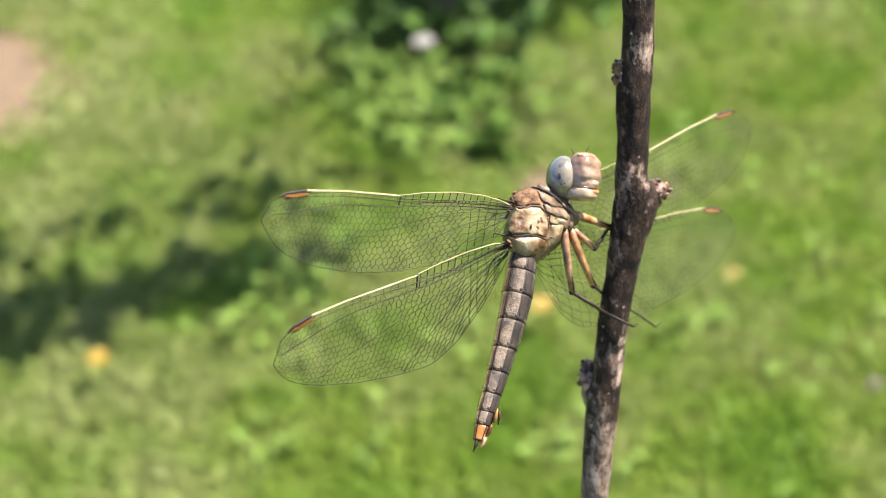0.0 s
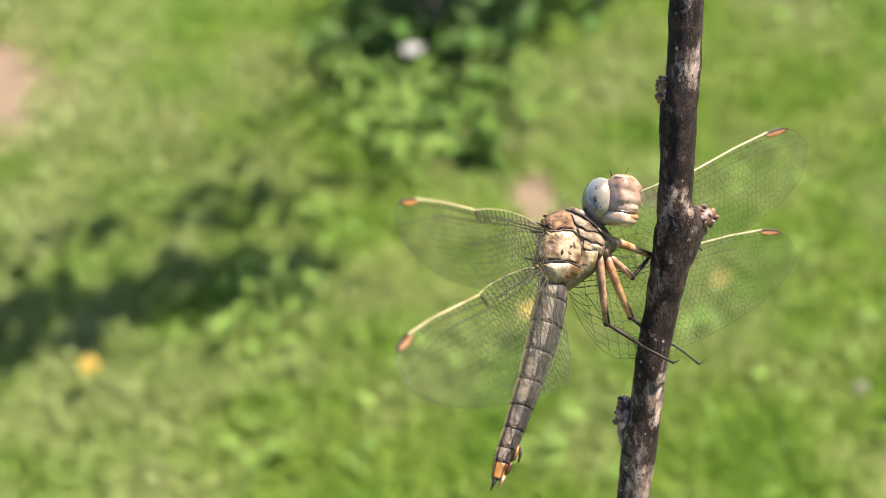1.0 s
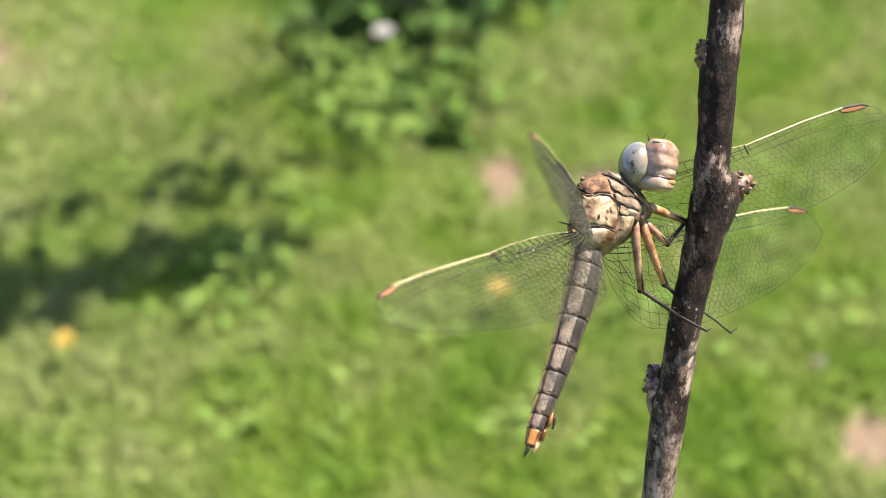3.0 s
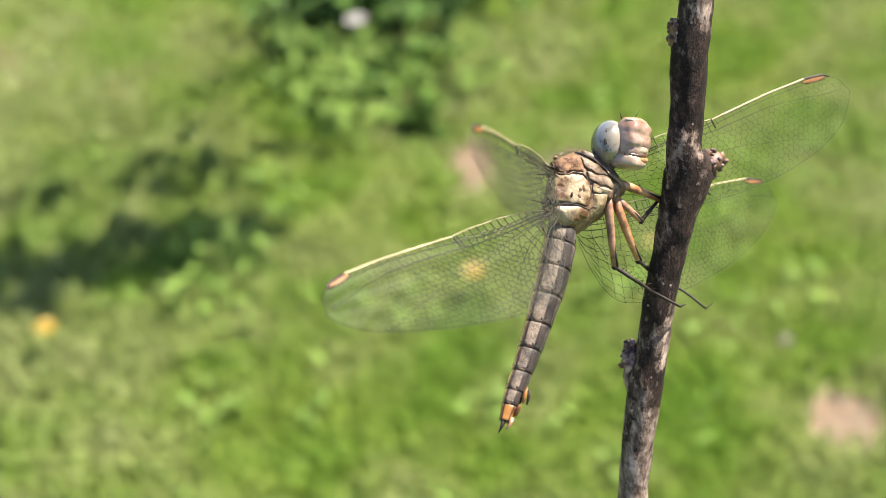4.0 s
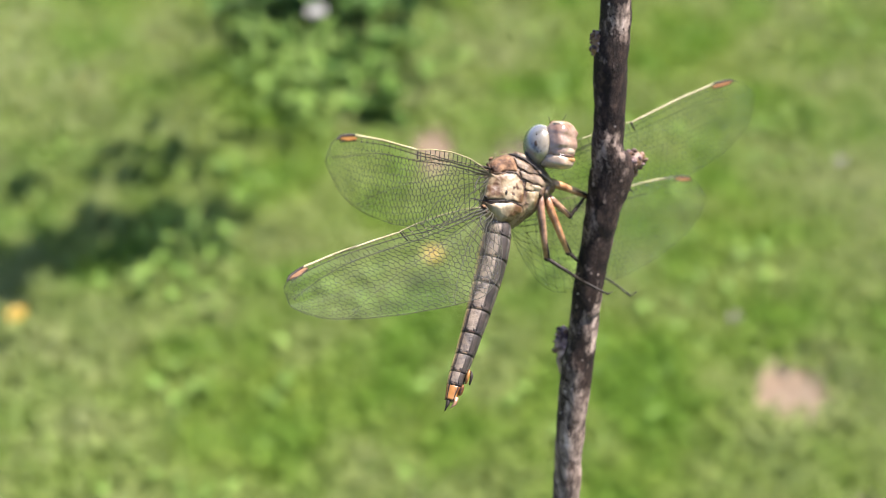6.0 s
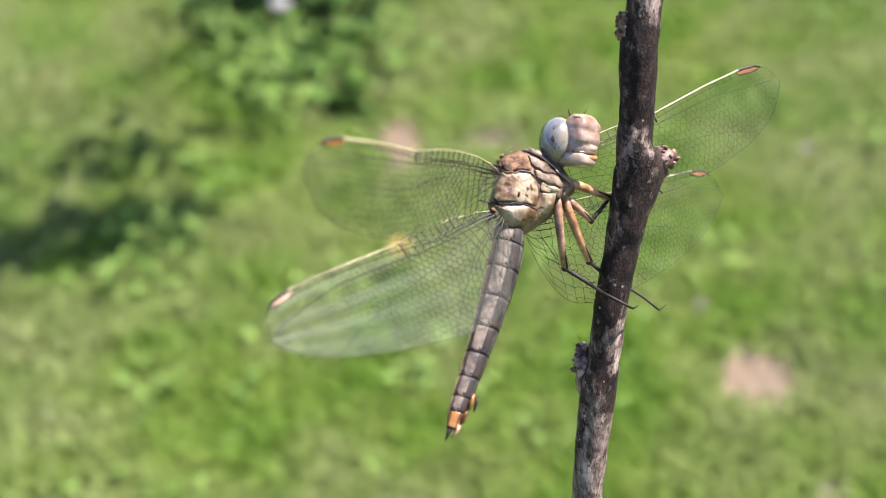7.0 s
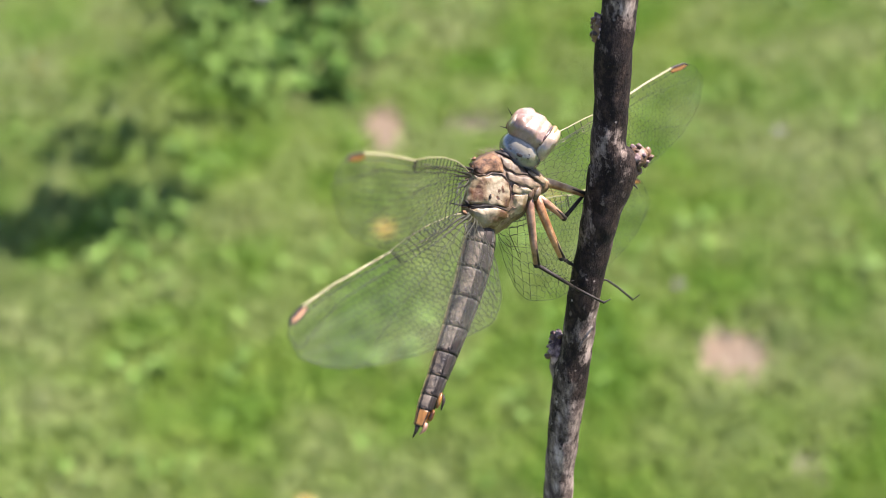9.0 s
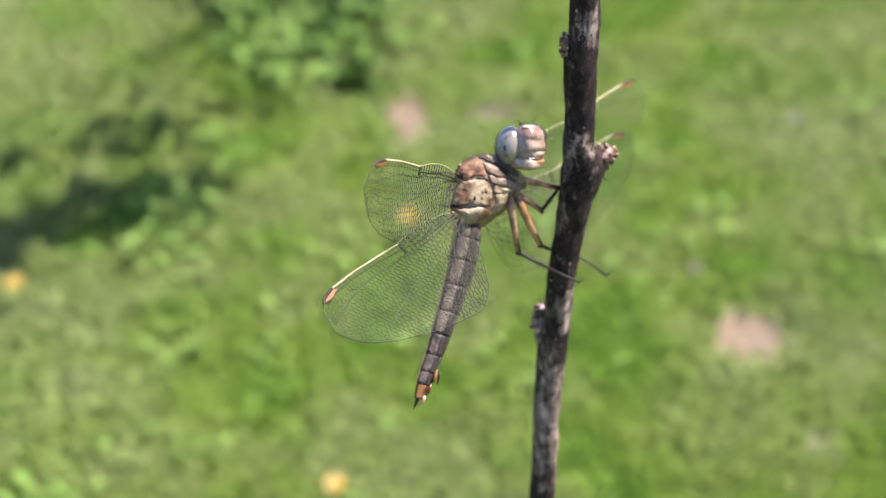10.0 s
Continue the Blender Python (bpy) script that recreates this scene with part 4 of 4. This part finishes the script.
    for a, b, c in (((1.97, -0.46, 1.73), (1.95, -0.48, 1.79), (1.935, -0.49, 1.84)), ((2.10, -0.42, 1.73), (2.14, -0.42, 1.80), (2.19, -0.42, 1.88))):
        bm = bmesh.new()
        tube(bm, [Vector(q) - hinge for q in (a, b, c)], [0.012, 0.006, 0.002], 6)
        part("antenna", bm, DARK, head, "short black bristle antenna")
    return head


HEAD = build_head()


def build_abdomen():
    path = [(0.0, (1.25, -0.50, 0.42)), (0.12, (1.215, -0.54, 0.15)), (0.3, (1.12, -0.62, -0.26)), (0.5, (0.97, -0.74, -0.76)), (0.7, (0.81, -0.88, -1.24)), (0.88, (0.665, -1.02, -1.64)), (1.0, (0.575, -1.12, -1.92))]
    wide = [(0.0, 0.175), (0.06, 0.200), (0.2, 0.208), (0.35, 0.190), (0.5, 0.166), (0.65, 0.143), (0.8, 0.122), (0.9, 0.110), (1.0, 0.07)]

    def at(u):
        for (a, pa), (b, pb) in zip(path, path[1:]):
            if u <= b:
                k = (u - a) / (b - a)
                return Vector(pa).lerp(Vector(pb), k) - Vector((0.015, 0, 0))
        return Vector(path[-1][1]) - Vector((0.015, 0, 0))

    cuts = [0.0, 0.10, 0.235, 0.375, 0.515, 0.64, 0.755, 0.855, 0.925, 1.0]
    axis = (at(1) - at(0)).normalized()
    toward = (Vector((-0.1, -1, 0)) - axis * Vector((-0.1, -1, 0)).dot(axis)).normalized()
    left = toward.cross(axis).normalized()
    if left.x > 0:
        left = -left
    sides = 28

    def skin(u, k, grow=0.0):
        a = 2 * math.pi * k / sides
        r = lerp_table(wide, u) + grow
        # boxy section with a soft keel on the near side
        c, s = math.cos(a), math.sin(a)
        c, s = math.copysign(abs(c) ** 0.8, c), math.copysign(abs(s) ** 0.8, s)
        return at(u) + left * (r * s * 0.98) + toward * (r * c * 0.95)

    for i, (u0, u1) in enumerate(zip(cuts, cuts[1:])):
        bm = bmesh.new()
        rings = []
        steps = 9
        for j in range(steps + 1):
            w = j / steps
            u = u0 + (u1 - u0) * w
            grow = 0.003 * math.sin(math.pi * w) + 0.003 * (w > 0.85) - 0.003 * (w < 0.03)
            rings.append([bm.verts.new(skin(u, k, grow)) for k in range(sides)])
        for j, (a, b) in enumerate(zip(rings, rings[1:])):
            for k in range(sides):
                f = bm.faces.new((a[k], a[(k + 1) % sides], b[(k + 1) % sides], b[k]))
                # k counts from the near side over the back: strips of colour along the body
                q = (k + 0.5) / sides
                last = i == len(cuts) - 2
                if last:
                    f.material_index = 5 if 0.06 < q < 0.10 or 0.88 < q < 0.92 else 3
                elif 0.72 < q < 0.92:
                    f.material_index = 5 if q > 0.86 else 1 if not 0.79 < q < 0.82 else 0
                elif 0.64 < q <= 0.72:
                    f.material_index = 4
                elif 0.15 < q < 0.32:
                    f.material_index = 2
                elif 0.06 < q <= 0.10 or 0.92 <= q < 0.955:
                    f.material_index = 5
                elif 0.10 < q <= 0.15 or (j == steps - 1 and not 0.2 < q < 0.8):
                    f.material_index = 4
        bm.faces.new(rings[0][::-1])
        bm.faces.new(rings[-1])
        bmesh.ops.recalc_face_normals(bm, faces=bm.faces)
        seg = part("abdomen_segment", bm, [PANEL, SLATE, YELLOW, ORANGE, TAN, DARK], FLY, "grey-brown abdomen ring with black borders")
        if i < len(cuts) - 2:
            bm = bmesh.new()
            u = u1 - 0.012
            tube(bm, [skin(u + 0.008 * math.cos(4 * math.pi * k / sides) - 0.008, k, 0.001) for k in range(sides)] + [skin(u, 0, 0.001)], 0.0045, 6, ends=False)
            part("ring_seam", bm, DARK, seg)
            bm = bmesh.new()
            for k in (2.3, 26.3, 22.4):
                tube(bm, [skin(u0 + (u1 - u0) * (0.1 + 0.16 * j), k + 0.25 * math.sin(j * 2.1 + i), -0.003) for j in range(6)], [0.004, 0.009, 0.011, 0.009, 0.012, 0.006], 6)
            for k, w in ((1.5, 0.86), (27.2, 0.88), (1.0, 0.93)):
                q = skin(u0 + (u1 - u0) * w, k, -0.004)
                blob(bm, q, (0.026, 0.012, 0.020), deg(0, 30 * k, 0), 10, 0.006, 30)
            part("long_seam", bm, DARK, seg)
    # orange side flaps and the black end hooks
    for c, r, turn in (((0.785, -1.10, -1.63), (0.027, 0.06, 0.10), 14), ((0.705, -1.14, -1.79), (0.025, 0.05, 0.07), 20), ((0.585, -1.06, -1.68), (0.018, 0.04, 0.09), 14)):
        bm = bmesh.new()
        blob(bm, c, r, deg(0, turn, 0), 18, 0.006, 9)
        part("side_flap", bm, ORANGE, FLY, "bright orange flap near the tail")
    bm = bmesh.new()
    tube(bm, [(0.835, -1.10, -1.55), (0.838, -1.10, -1.63), (0.81, -1.12, -1.73)], [0.012, 0.022, 0.008], 8)
    part("flap_edge", bm, DARK, FLY)
    for dx in (0.0, 0.09):
        bm = bmesh.new()
        tube(bm, [(0.55 + dx, -1.14, -1.88), (0.53 + dx, -1.16, -1.96), (0.49 + dx * 0.8, -1.18, -2.05 + dx * 0.4)], [0.035, 0.024, 0.005], 8)
        part("tail_hook", bm, DARK if dx == 0 else LEG_BROWN, FLY, "small pointed tail hook")


build_abdomen()


def build_leg(joints, mats, radii, spines):
    """joints: hip, knee, ankle and toe; the thigh is the part, shin and foot hang under it."""
    hip, knee, ankle, *toes = [Vector(j) for j in joints]
    rng = random.Random(int(abs(hip.x * 100) + abs(knee.z * 1000)))
    bm = bmesh.new()
    bow = (knee - hip).orthogonal().normalized() * 0.015
    tube(bm, [hip, hip.lerp(knee, 0.3) + bow, hip.lerp(knee, 0.7) + bow, knee], [radii[0] * 0.95, radii[0] * 0.92, radii[0] * 0.76, radii[0] * 0.66], 12)
    leg = part("leg", bm, mats[0], FLY, "orange-tan thigh with black spiny shin")
    side = Vector((0.75, -0.62, 0.0)) * radii[0] * 0.62
    bm = bmesh.new()
    tube(bm, [hip.lerp(knee, u) + bow * min(1, 4 * u * (1 - u)) + side * (1 - 0.3 * u) for u in (0.25, 0.4, 0.6, 0.8, 1.0)], [0.004, 0.012, 0.016, 0.020, 0.024], 8)
    part("thigh_stripe", bm, DARK, leg)
    bm = bmesh.new()
    blob(bm, knee, (radii[0] * 0.75,) * 3, None, 12)
    part("knee", bm, DARK, leg)
    bm = bmesh.new()
    tube(bm, [knee, knee.lerp(ankle, 0.5), ankle], [radii[1], radii[1] * 0.9, radii[1] * 0.7], 10)
    part("shin", bm, mats[1], leg)
    bm = bmesh.new()
    tube(bm, [ankle, *toes], [radii[1] * 0.75] + [radii[1] * 0.6] * (len(toes) - 1) + [radii[1] * 0.25], 8)
    part("foot", bm, DARK, leg)
    for k in range(spines):
        u = 0.12 + 0.8 * k / max(1, spines)
        p = knee.lerp(ankle, u)
        out = Vector((rng.gauss(0.2, 0.4), rng.gauss(-0.4, 0.4), rng.choice((0.7, 0.8, -0.5)))).normalized()
        ahead = (ankle - knee).normalized()
        bm = bmesh.new()
        tube(bm, [p, p + (out + ahead * 0.9).normalized() * 0.09], [0.0075, 0.0018], 4)
        part("spine", bm, DARK, leg)


build_leg([(1.80, -0.42, 0.84), (1.91, -0.12, -0.04), (2.42, 0.14, -0.34), (2.60, 0.17, -0.43), (2.76, 0.22, -0.51), (2.85, 0.34, -0.47)], (LEG_BROWN, DARK), (0.060, 0.027), 16)
build_leg([(1.88, -0.32, 0.82), (2.22, 0.02, 0.05), (2.50, 0.48, -0.13), (2.62, 0.78, -0.22), (2.84, 0.88, -0.25), (2.98, 0.90, -0.34), (3.18, 0.92, -0.50), (3.27, 0.90, -0.43)], (LEG, DARK), (0.062, 0.025), 10)
build_leg([(1.92, -0.28, 0.78), (2.24, -0.06, 0.54), (2.52, 0.20, 0.88), (2.60, 0.36, 0.96)], (LEG_BROWN, DARK), (0.052, 0.027), 12)
build_leg([(1.94, -0.24, 0.99), (2.50, 0.14, 0.84), (2.78, 0.62, 0.86), (3.02, 0.58, 0.96), (3.13, 0.46, 0.99), (3.17, 0.38, 0.93)], (LEG, DARK), (0.060, 0.030), 4)

# ---- wings: x along the span, y to the trailing edge; membrane, veins, leading edge and coloured cell
FORE = dict(long=3.85, wide=0.25 * 3.85, lead=[(0, 0.02), (0.06, -0.04), (0.14, -0.085), (0.26, -0.095), (0.38, -0.06), (0.49, 0.0), (0.7, 0.0), (0.85, 0.03), (0.92, 0.08), (0.97, 0.20), (1.0, 0.42)], trail=[(0, 0.20), (0.06, 0.55), (0.15, 0.74), (0.3, 0.88), (0.5, 1.0), (0.65, 1.02), (0.8, 0.96), (0.9, 0.84), (0.96, 0.68), (1.0, 0.44)], nodus=0.49, seed=1)
HIND = dict(long=3.65, wide=0.36 * 3.65, lead=[(0, 0.02), (0.08, -0.03), (0.2, -0.045), (0.32, -0.03), (0.42, 0.0), (0.7, 0.01), (0.85, 0.04), (0.92, 0.09), (0.97, 0.20), (1.0, 0.40)], trail=[(0, 0.18), (0.04, 0.36), (0.12, 0.64), (0.25, 0.94), (0.36, 1.06), (0.5, 1.02), (0.65, 0.945), (0.8, 0.83), (0.9, 0.72), (0.96, 0.61), (0.985, 0.53), (1.0, 0.42)], nodus=0.42, seed=2)


def wing_point(k, u, c):
    u = min(max(u, 0.0), 1.0)
    e = min(0.03, u, 1.0 - u)
    y0, y1 = lerp_table(k["lead"], u) * k["wide"], sum(lerp_table(k["trail"], u + s * e) for s in (-1, -0.5, 0, 0.5, 1)) / 5 * k["wide"]
    pleat = 0.014 * math.sin(c * 26) * (1 - c) * (1 - 0.6 * u)
    return Vector((u * k["long"], y0 + (y1 - y0) * c, pleat + 0.03 * math.sin(u * 3.1)))


def build_wing(k, root, flip, label, long):
    k = dict(k, wide=k["wide"] * long / k["long"], long=long)
    flip_z = -1 if flip else 1

    def pt(u, c):
        p = wing_point(k, u, c)
        return Vector((p.x, p.y, p.z * flip_z))

    bm = bmesh.new()
    nu, nc = 46, 22
    grid = [[bm.verts.new(pt(i / nu, j / nc)) for j in range(nc + 1)] for i in range(nu + 1)]
    for a, b in zip(grid, grid[1:]):
        for j in range(nc):
            bm.faces.new((a[j], a[j + 1], b[j + 1], b[j]))
    wing = part("wing", bm, MEMBRANE, FLY, label)
    wing.matrix_basis = Matrix.Translation(Vector(root) * CM)

    def strand(bm, line, r, sides=4):
        tube(bm, [pt(u, c) for u, c in line], r, sides, ends=False)

    rng = random.Random(k["seed"])
    # net of cells: honeycomb of long lines and cross veins that sweep to the trailing edge
    bm = bmesh.new()
    steps, rows, slope = 82, 22, 0.42
    dc = 0.070 if k["seed"] == 1 else 0.056
    node = {}

    def spot(m, row):
        if (m, row) in node:
            return node[m, row]
        s = m / steps
        u = s ** 0.74
        zig = 0.22 * dc * (1 if (m + row) % 2 == 0 else -1)
        c = 0.13 + row * dc + slope * (u - 0.35) * min(1.0, max(0.0, 0.25 + 0.075 * row)) + zig
        ok = 0.10 < c < 0.985 and 0.015 < u < 0.985 and (u > 0.20 or row % 2 == 0)
        node[m, row] = (u + rng.gauss(0, 0.0028), c + rng.gauss(0, 0.11) * dc) if ok else None
        return node[m, row]

    for row in range(-8, rows):
        for m in range(1, steps):
            a = spot(m, row)
            if a is None:
                continue
            thick = (0.0038 - 0.0020 * a[0]) * 0.8 if flip else 0.0058 - 0.0040 * a[0]
            b = spot(m + 1, row)
            if b is not None:
                strand(bm, [a, b], thick)
            if (m + row) % 2 == 0:
                b = spot(m, row + 1) or spot(m, row + 2)
                strand(bm, [a, b if b is not None else (a[0], min(1.0, a[1] + dc))], thick * 0.9)
    part("vein_net", bm, VEIN, wing, "fine dark net of wing veins")
    # rungs along the leading edge
    bm = bmesh.new()
    n = 30
    for i in range(2, n):
        u = 0.94 * i / n
        if 0.83 < u < 0.93:
            continue
        strand(bm, [(u, 0.0), (u + 0.004, 0.15 if u < k["nodus"] else 0.10)], (0.0056 if u < k["nodus"] else 0.0032) * (0.8 if flip else 1.0))
    part("edge_rungs", bm, VEIN, wing)
    # strong long veins from the root
    nod = k["nodus"]
    mains = [
        ([(0.0, 0.12), (0.08, 0.14), (0.2, 0.155), (nod * 0.8, 0.12), (nod, 0.075), (0.7, 0.062), (0.93, 0.10)], 0.0105),
        ([(0.0, 0.22), (0.12, 0.20), (nod * 0.6, 0.19), (nod, 0.15), (0.75, 0.17), (0.97, 0.42)], 0.0095),
        ([(0.0, 0.40), (0.10, 0.26), (0.3, 0.30), (0.55, 0.45), (0.75, 0.70), (0.86, 0.98)], 0.0058),
        ([(0.0, 0.60), (0.08, 0.40), (0.22, 0.48), (0.38, 0.70), (0.48, 0.98)], 0.0062),
        ([(0.0, 0.75), (0.06, 0.55), (0.14, 0.62), (0.22, 0.82), (0.27, 0.98)], 0.0050),
        ([(0.06, 0.30), (0.085, 0.42), (0.10, 0.55)], 0.0085),
    ]
    for line, r in mains:
        fine = []
        for (u0, c0), (u1, c1) in zip(line, line[1:]):
            fine += [(u0 + (u1 - u0) * q / 5, c0 + (c1 - c0) * q / 5) for q in range(5)]
        fine.append(line[-1])
        for _ in range(3):
            fine = [fine[0]] + [((a[0] + b[0] + c[0]) / 3, (a[1] + b[1] + c[1]) / 3) for a, b, c in zip(fine, fine[1:], fine[2:])] + [fine[-1]]
        bm = bmesh.new()
        strand(bm, fine, [r * (0.5 if flip else 1.0) * (0.45 + 0.6 * math.exp(-u * 2.5) + (0.7 if flip else 1.5) * math.exp(-u / 0.05)) for u, c in fine], 6)
        part("main_vein", bm, VEIN, wing)
    bm = bmesh.new()
    strand(bm, [(nod + i / 30 * (0.86 - nod), 0.012) for i in range(31)], [0.0155 * min(1.0, 0.55 + i / 6) for i in range(31)], 8)
    strand(bm, [(i / 30 * nod, 0.0) for i in range(31)], [0.0085 - 0.002 * i / 30 for i in range(31)], 6)
    part("leading_edge", bm, COSTA, wing, "pale yellow leading edge of the wing")
    bm = bmesh.new()
    strand(bm, [(i / 20 * nod, 0.04 + 0.075 * math.sin(math.pi * i / 20)) for i in range(21)], 0.0055, 6)
    strand(bm, [(nod, 0.0), (nod + 0.004, 0.13)], 0.012, 6)
    part("inner_edge", bm, DARK, wing)
    # pale flecks painted as glints where the rungs meet the second vein
    bm = bmesh.new()
    for i in range(3, int(n * nod / 0.94)):
        u = 0.94 * i / n
        for c in (0.04 + 0.075 * math.sin(math.pi * u / nod), 0.15):
            if rng.random() < 0.6:
                strand(bm, [(u - 0.004, c - 0.004), (u + 0.009, c + 0.004)], 0.0058, 5)
    part("vein_glints", bm, COSTA, wing, "pale flecks painted as glints on the leading veins")
    bm = bmesh.new()
    rim = [(0.86 + 0.14 * i / 14, 0.0) for i in range(15)] + [(1.0, 0.2 * i) for i in range(1, 5)] + [(1.0 - i / 50, 1.0) for i in range(51)]
    strand(bm, rim, 0.0030 if flip else 0.0048, 5)
    part("wing_rim", bm, VEIN, wing)
    bm = bmesh.new()
    top, low = [], []
    for i in range(9):
        u = 0.845 + 0.085 * i / 8
        for z, row in ((0.012, top), (-0.012, low)):
            row.append([bm.verts.new(pt(u, c) + Vector((0, 0, z))) for c in (0.030 + 0.02 * abs(i / 4 - 1) ** 2, 0.055, 0.092 - 0.03 * abs(i / 4 - 1) ** 2)])
    for row in (top, low):
        for a, b in zip(row, row[1:]):
            for j in range(2):
                bm.faces.new((a[j], a[j + 1], b[j + 1], b[j]))
    for j in (0, 2):
        for i in range(8):
            bm.faces.new((top[i][j], top[i + 1][j], low[i + 1][j], low[i][j]))
    for i in (0, 8):
        for j in range(2):
            bm.faces.new((top[i][j], top[i][j + 1], low[i][j + 1], low[i][j]))
    bmesh.ops.recalc_face_normals(bm, faces=bm.faces)
    part("pterostigma", bm, STIGMA, wing, "orange-brown cell near the wing tip", smooth=False)
    bm = bmesh.new()
    strand(bm, [(0.838, 0.01), (0.848, 0.070), (0.862, 0.090), (0.888, 0.097), (0.914, 0.090), (0.93, 0.070), (0.938, 0.01)], 0.0065, 6)
    strand(bm, [(0.835 + 0.11 * i / 10, 0.012) for i in range(11)], [0.010 + 0.013 * math.sin(math.pi * i / 10) for i in range(11)], 6)
    part("stigma_border", bm, DARK, wing)
    return wing


ROOTS = {"rf": (1.09, -0.80, 1.075), "rh": (1.045, -0.78, 0.60), "lf": (1.45, -0.20, 1.02), "lh": (1.40, -0.12, 0.53)}
WING_RF = build_wing(FORE, ROOTS["rf"], False, "clear forewing with dark veins and yellow leading edge", 3.75)
WING_RH = build_wing(HIND, ROOTS["rh"], False, "broad clear hindwing with dark veins and yellow leading edge", 3.60)
WING_LF = build_wing(FORE, ROOTS["lf"], True, "clear forewing with dark veins and yellow leading edge", 4.15)
WING_LH = build_wing(dict(HIND, wide=0.32 * 3.65, trail=[(0, 0.25), (0.04, 0.70), (0.12, 0.95), (0.28, 1.05), (0.45, 1.02), (0.6, 0.96), (0.75, 0.86), (0.87, 0.72), (0.95, 0.57), (1.0, 0.42)]), ROOTS["lh"], True, "broad clear hindwing with dark veins and yellow leading edge", 3.85)


def motions():
    rows = [(t, pose(x, y, z, rx, ry, rz)) for t, x, y, z, rx, ry, rz in SWAY]
    walk(TWIG, rows)
    walk(FLY, rows)
    for wing, root, turns in ((WING_RF, "rf", RIGHT_FORE), (WING_RH, "rh", RIGHT_HIND), (WING_LF, "lf", LEFT_FORE), (WING_LH, "lh", LEFT_HIND)):
        x, y, z = [v * CM for v in ROOTS[root]]
        walk(wing, [(t, pose(x, y, z, rx, ry, rz)) for t, rx, ry, rz in turns])
    neck = (0.0186, -0.0034, 0.0130)
    walk(HEAD, [(t, pose(*neck, 0, turn, 0)) for t, turn in ((0.0, 0), (8.6, 0), (8.9, 0), (9.0, -60), (9.1, -55), (9.2, -5), (9.3, 0), (9.6, 0), (10.0, 0))])


motions()
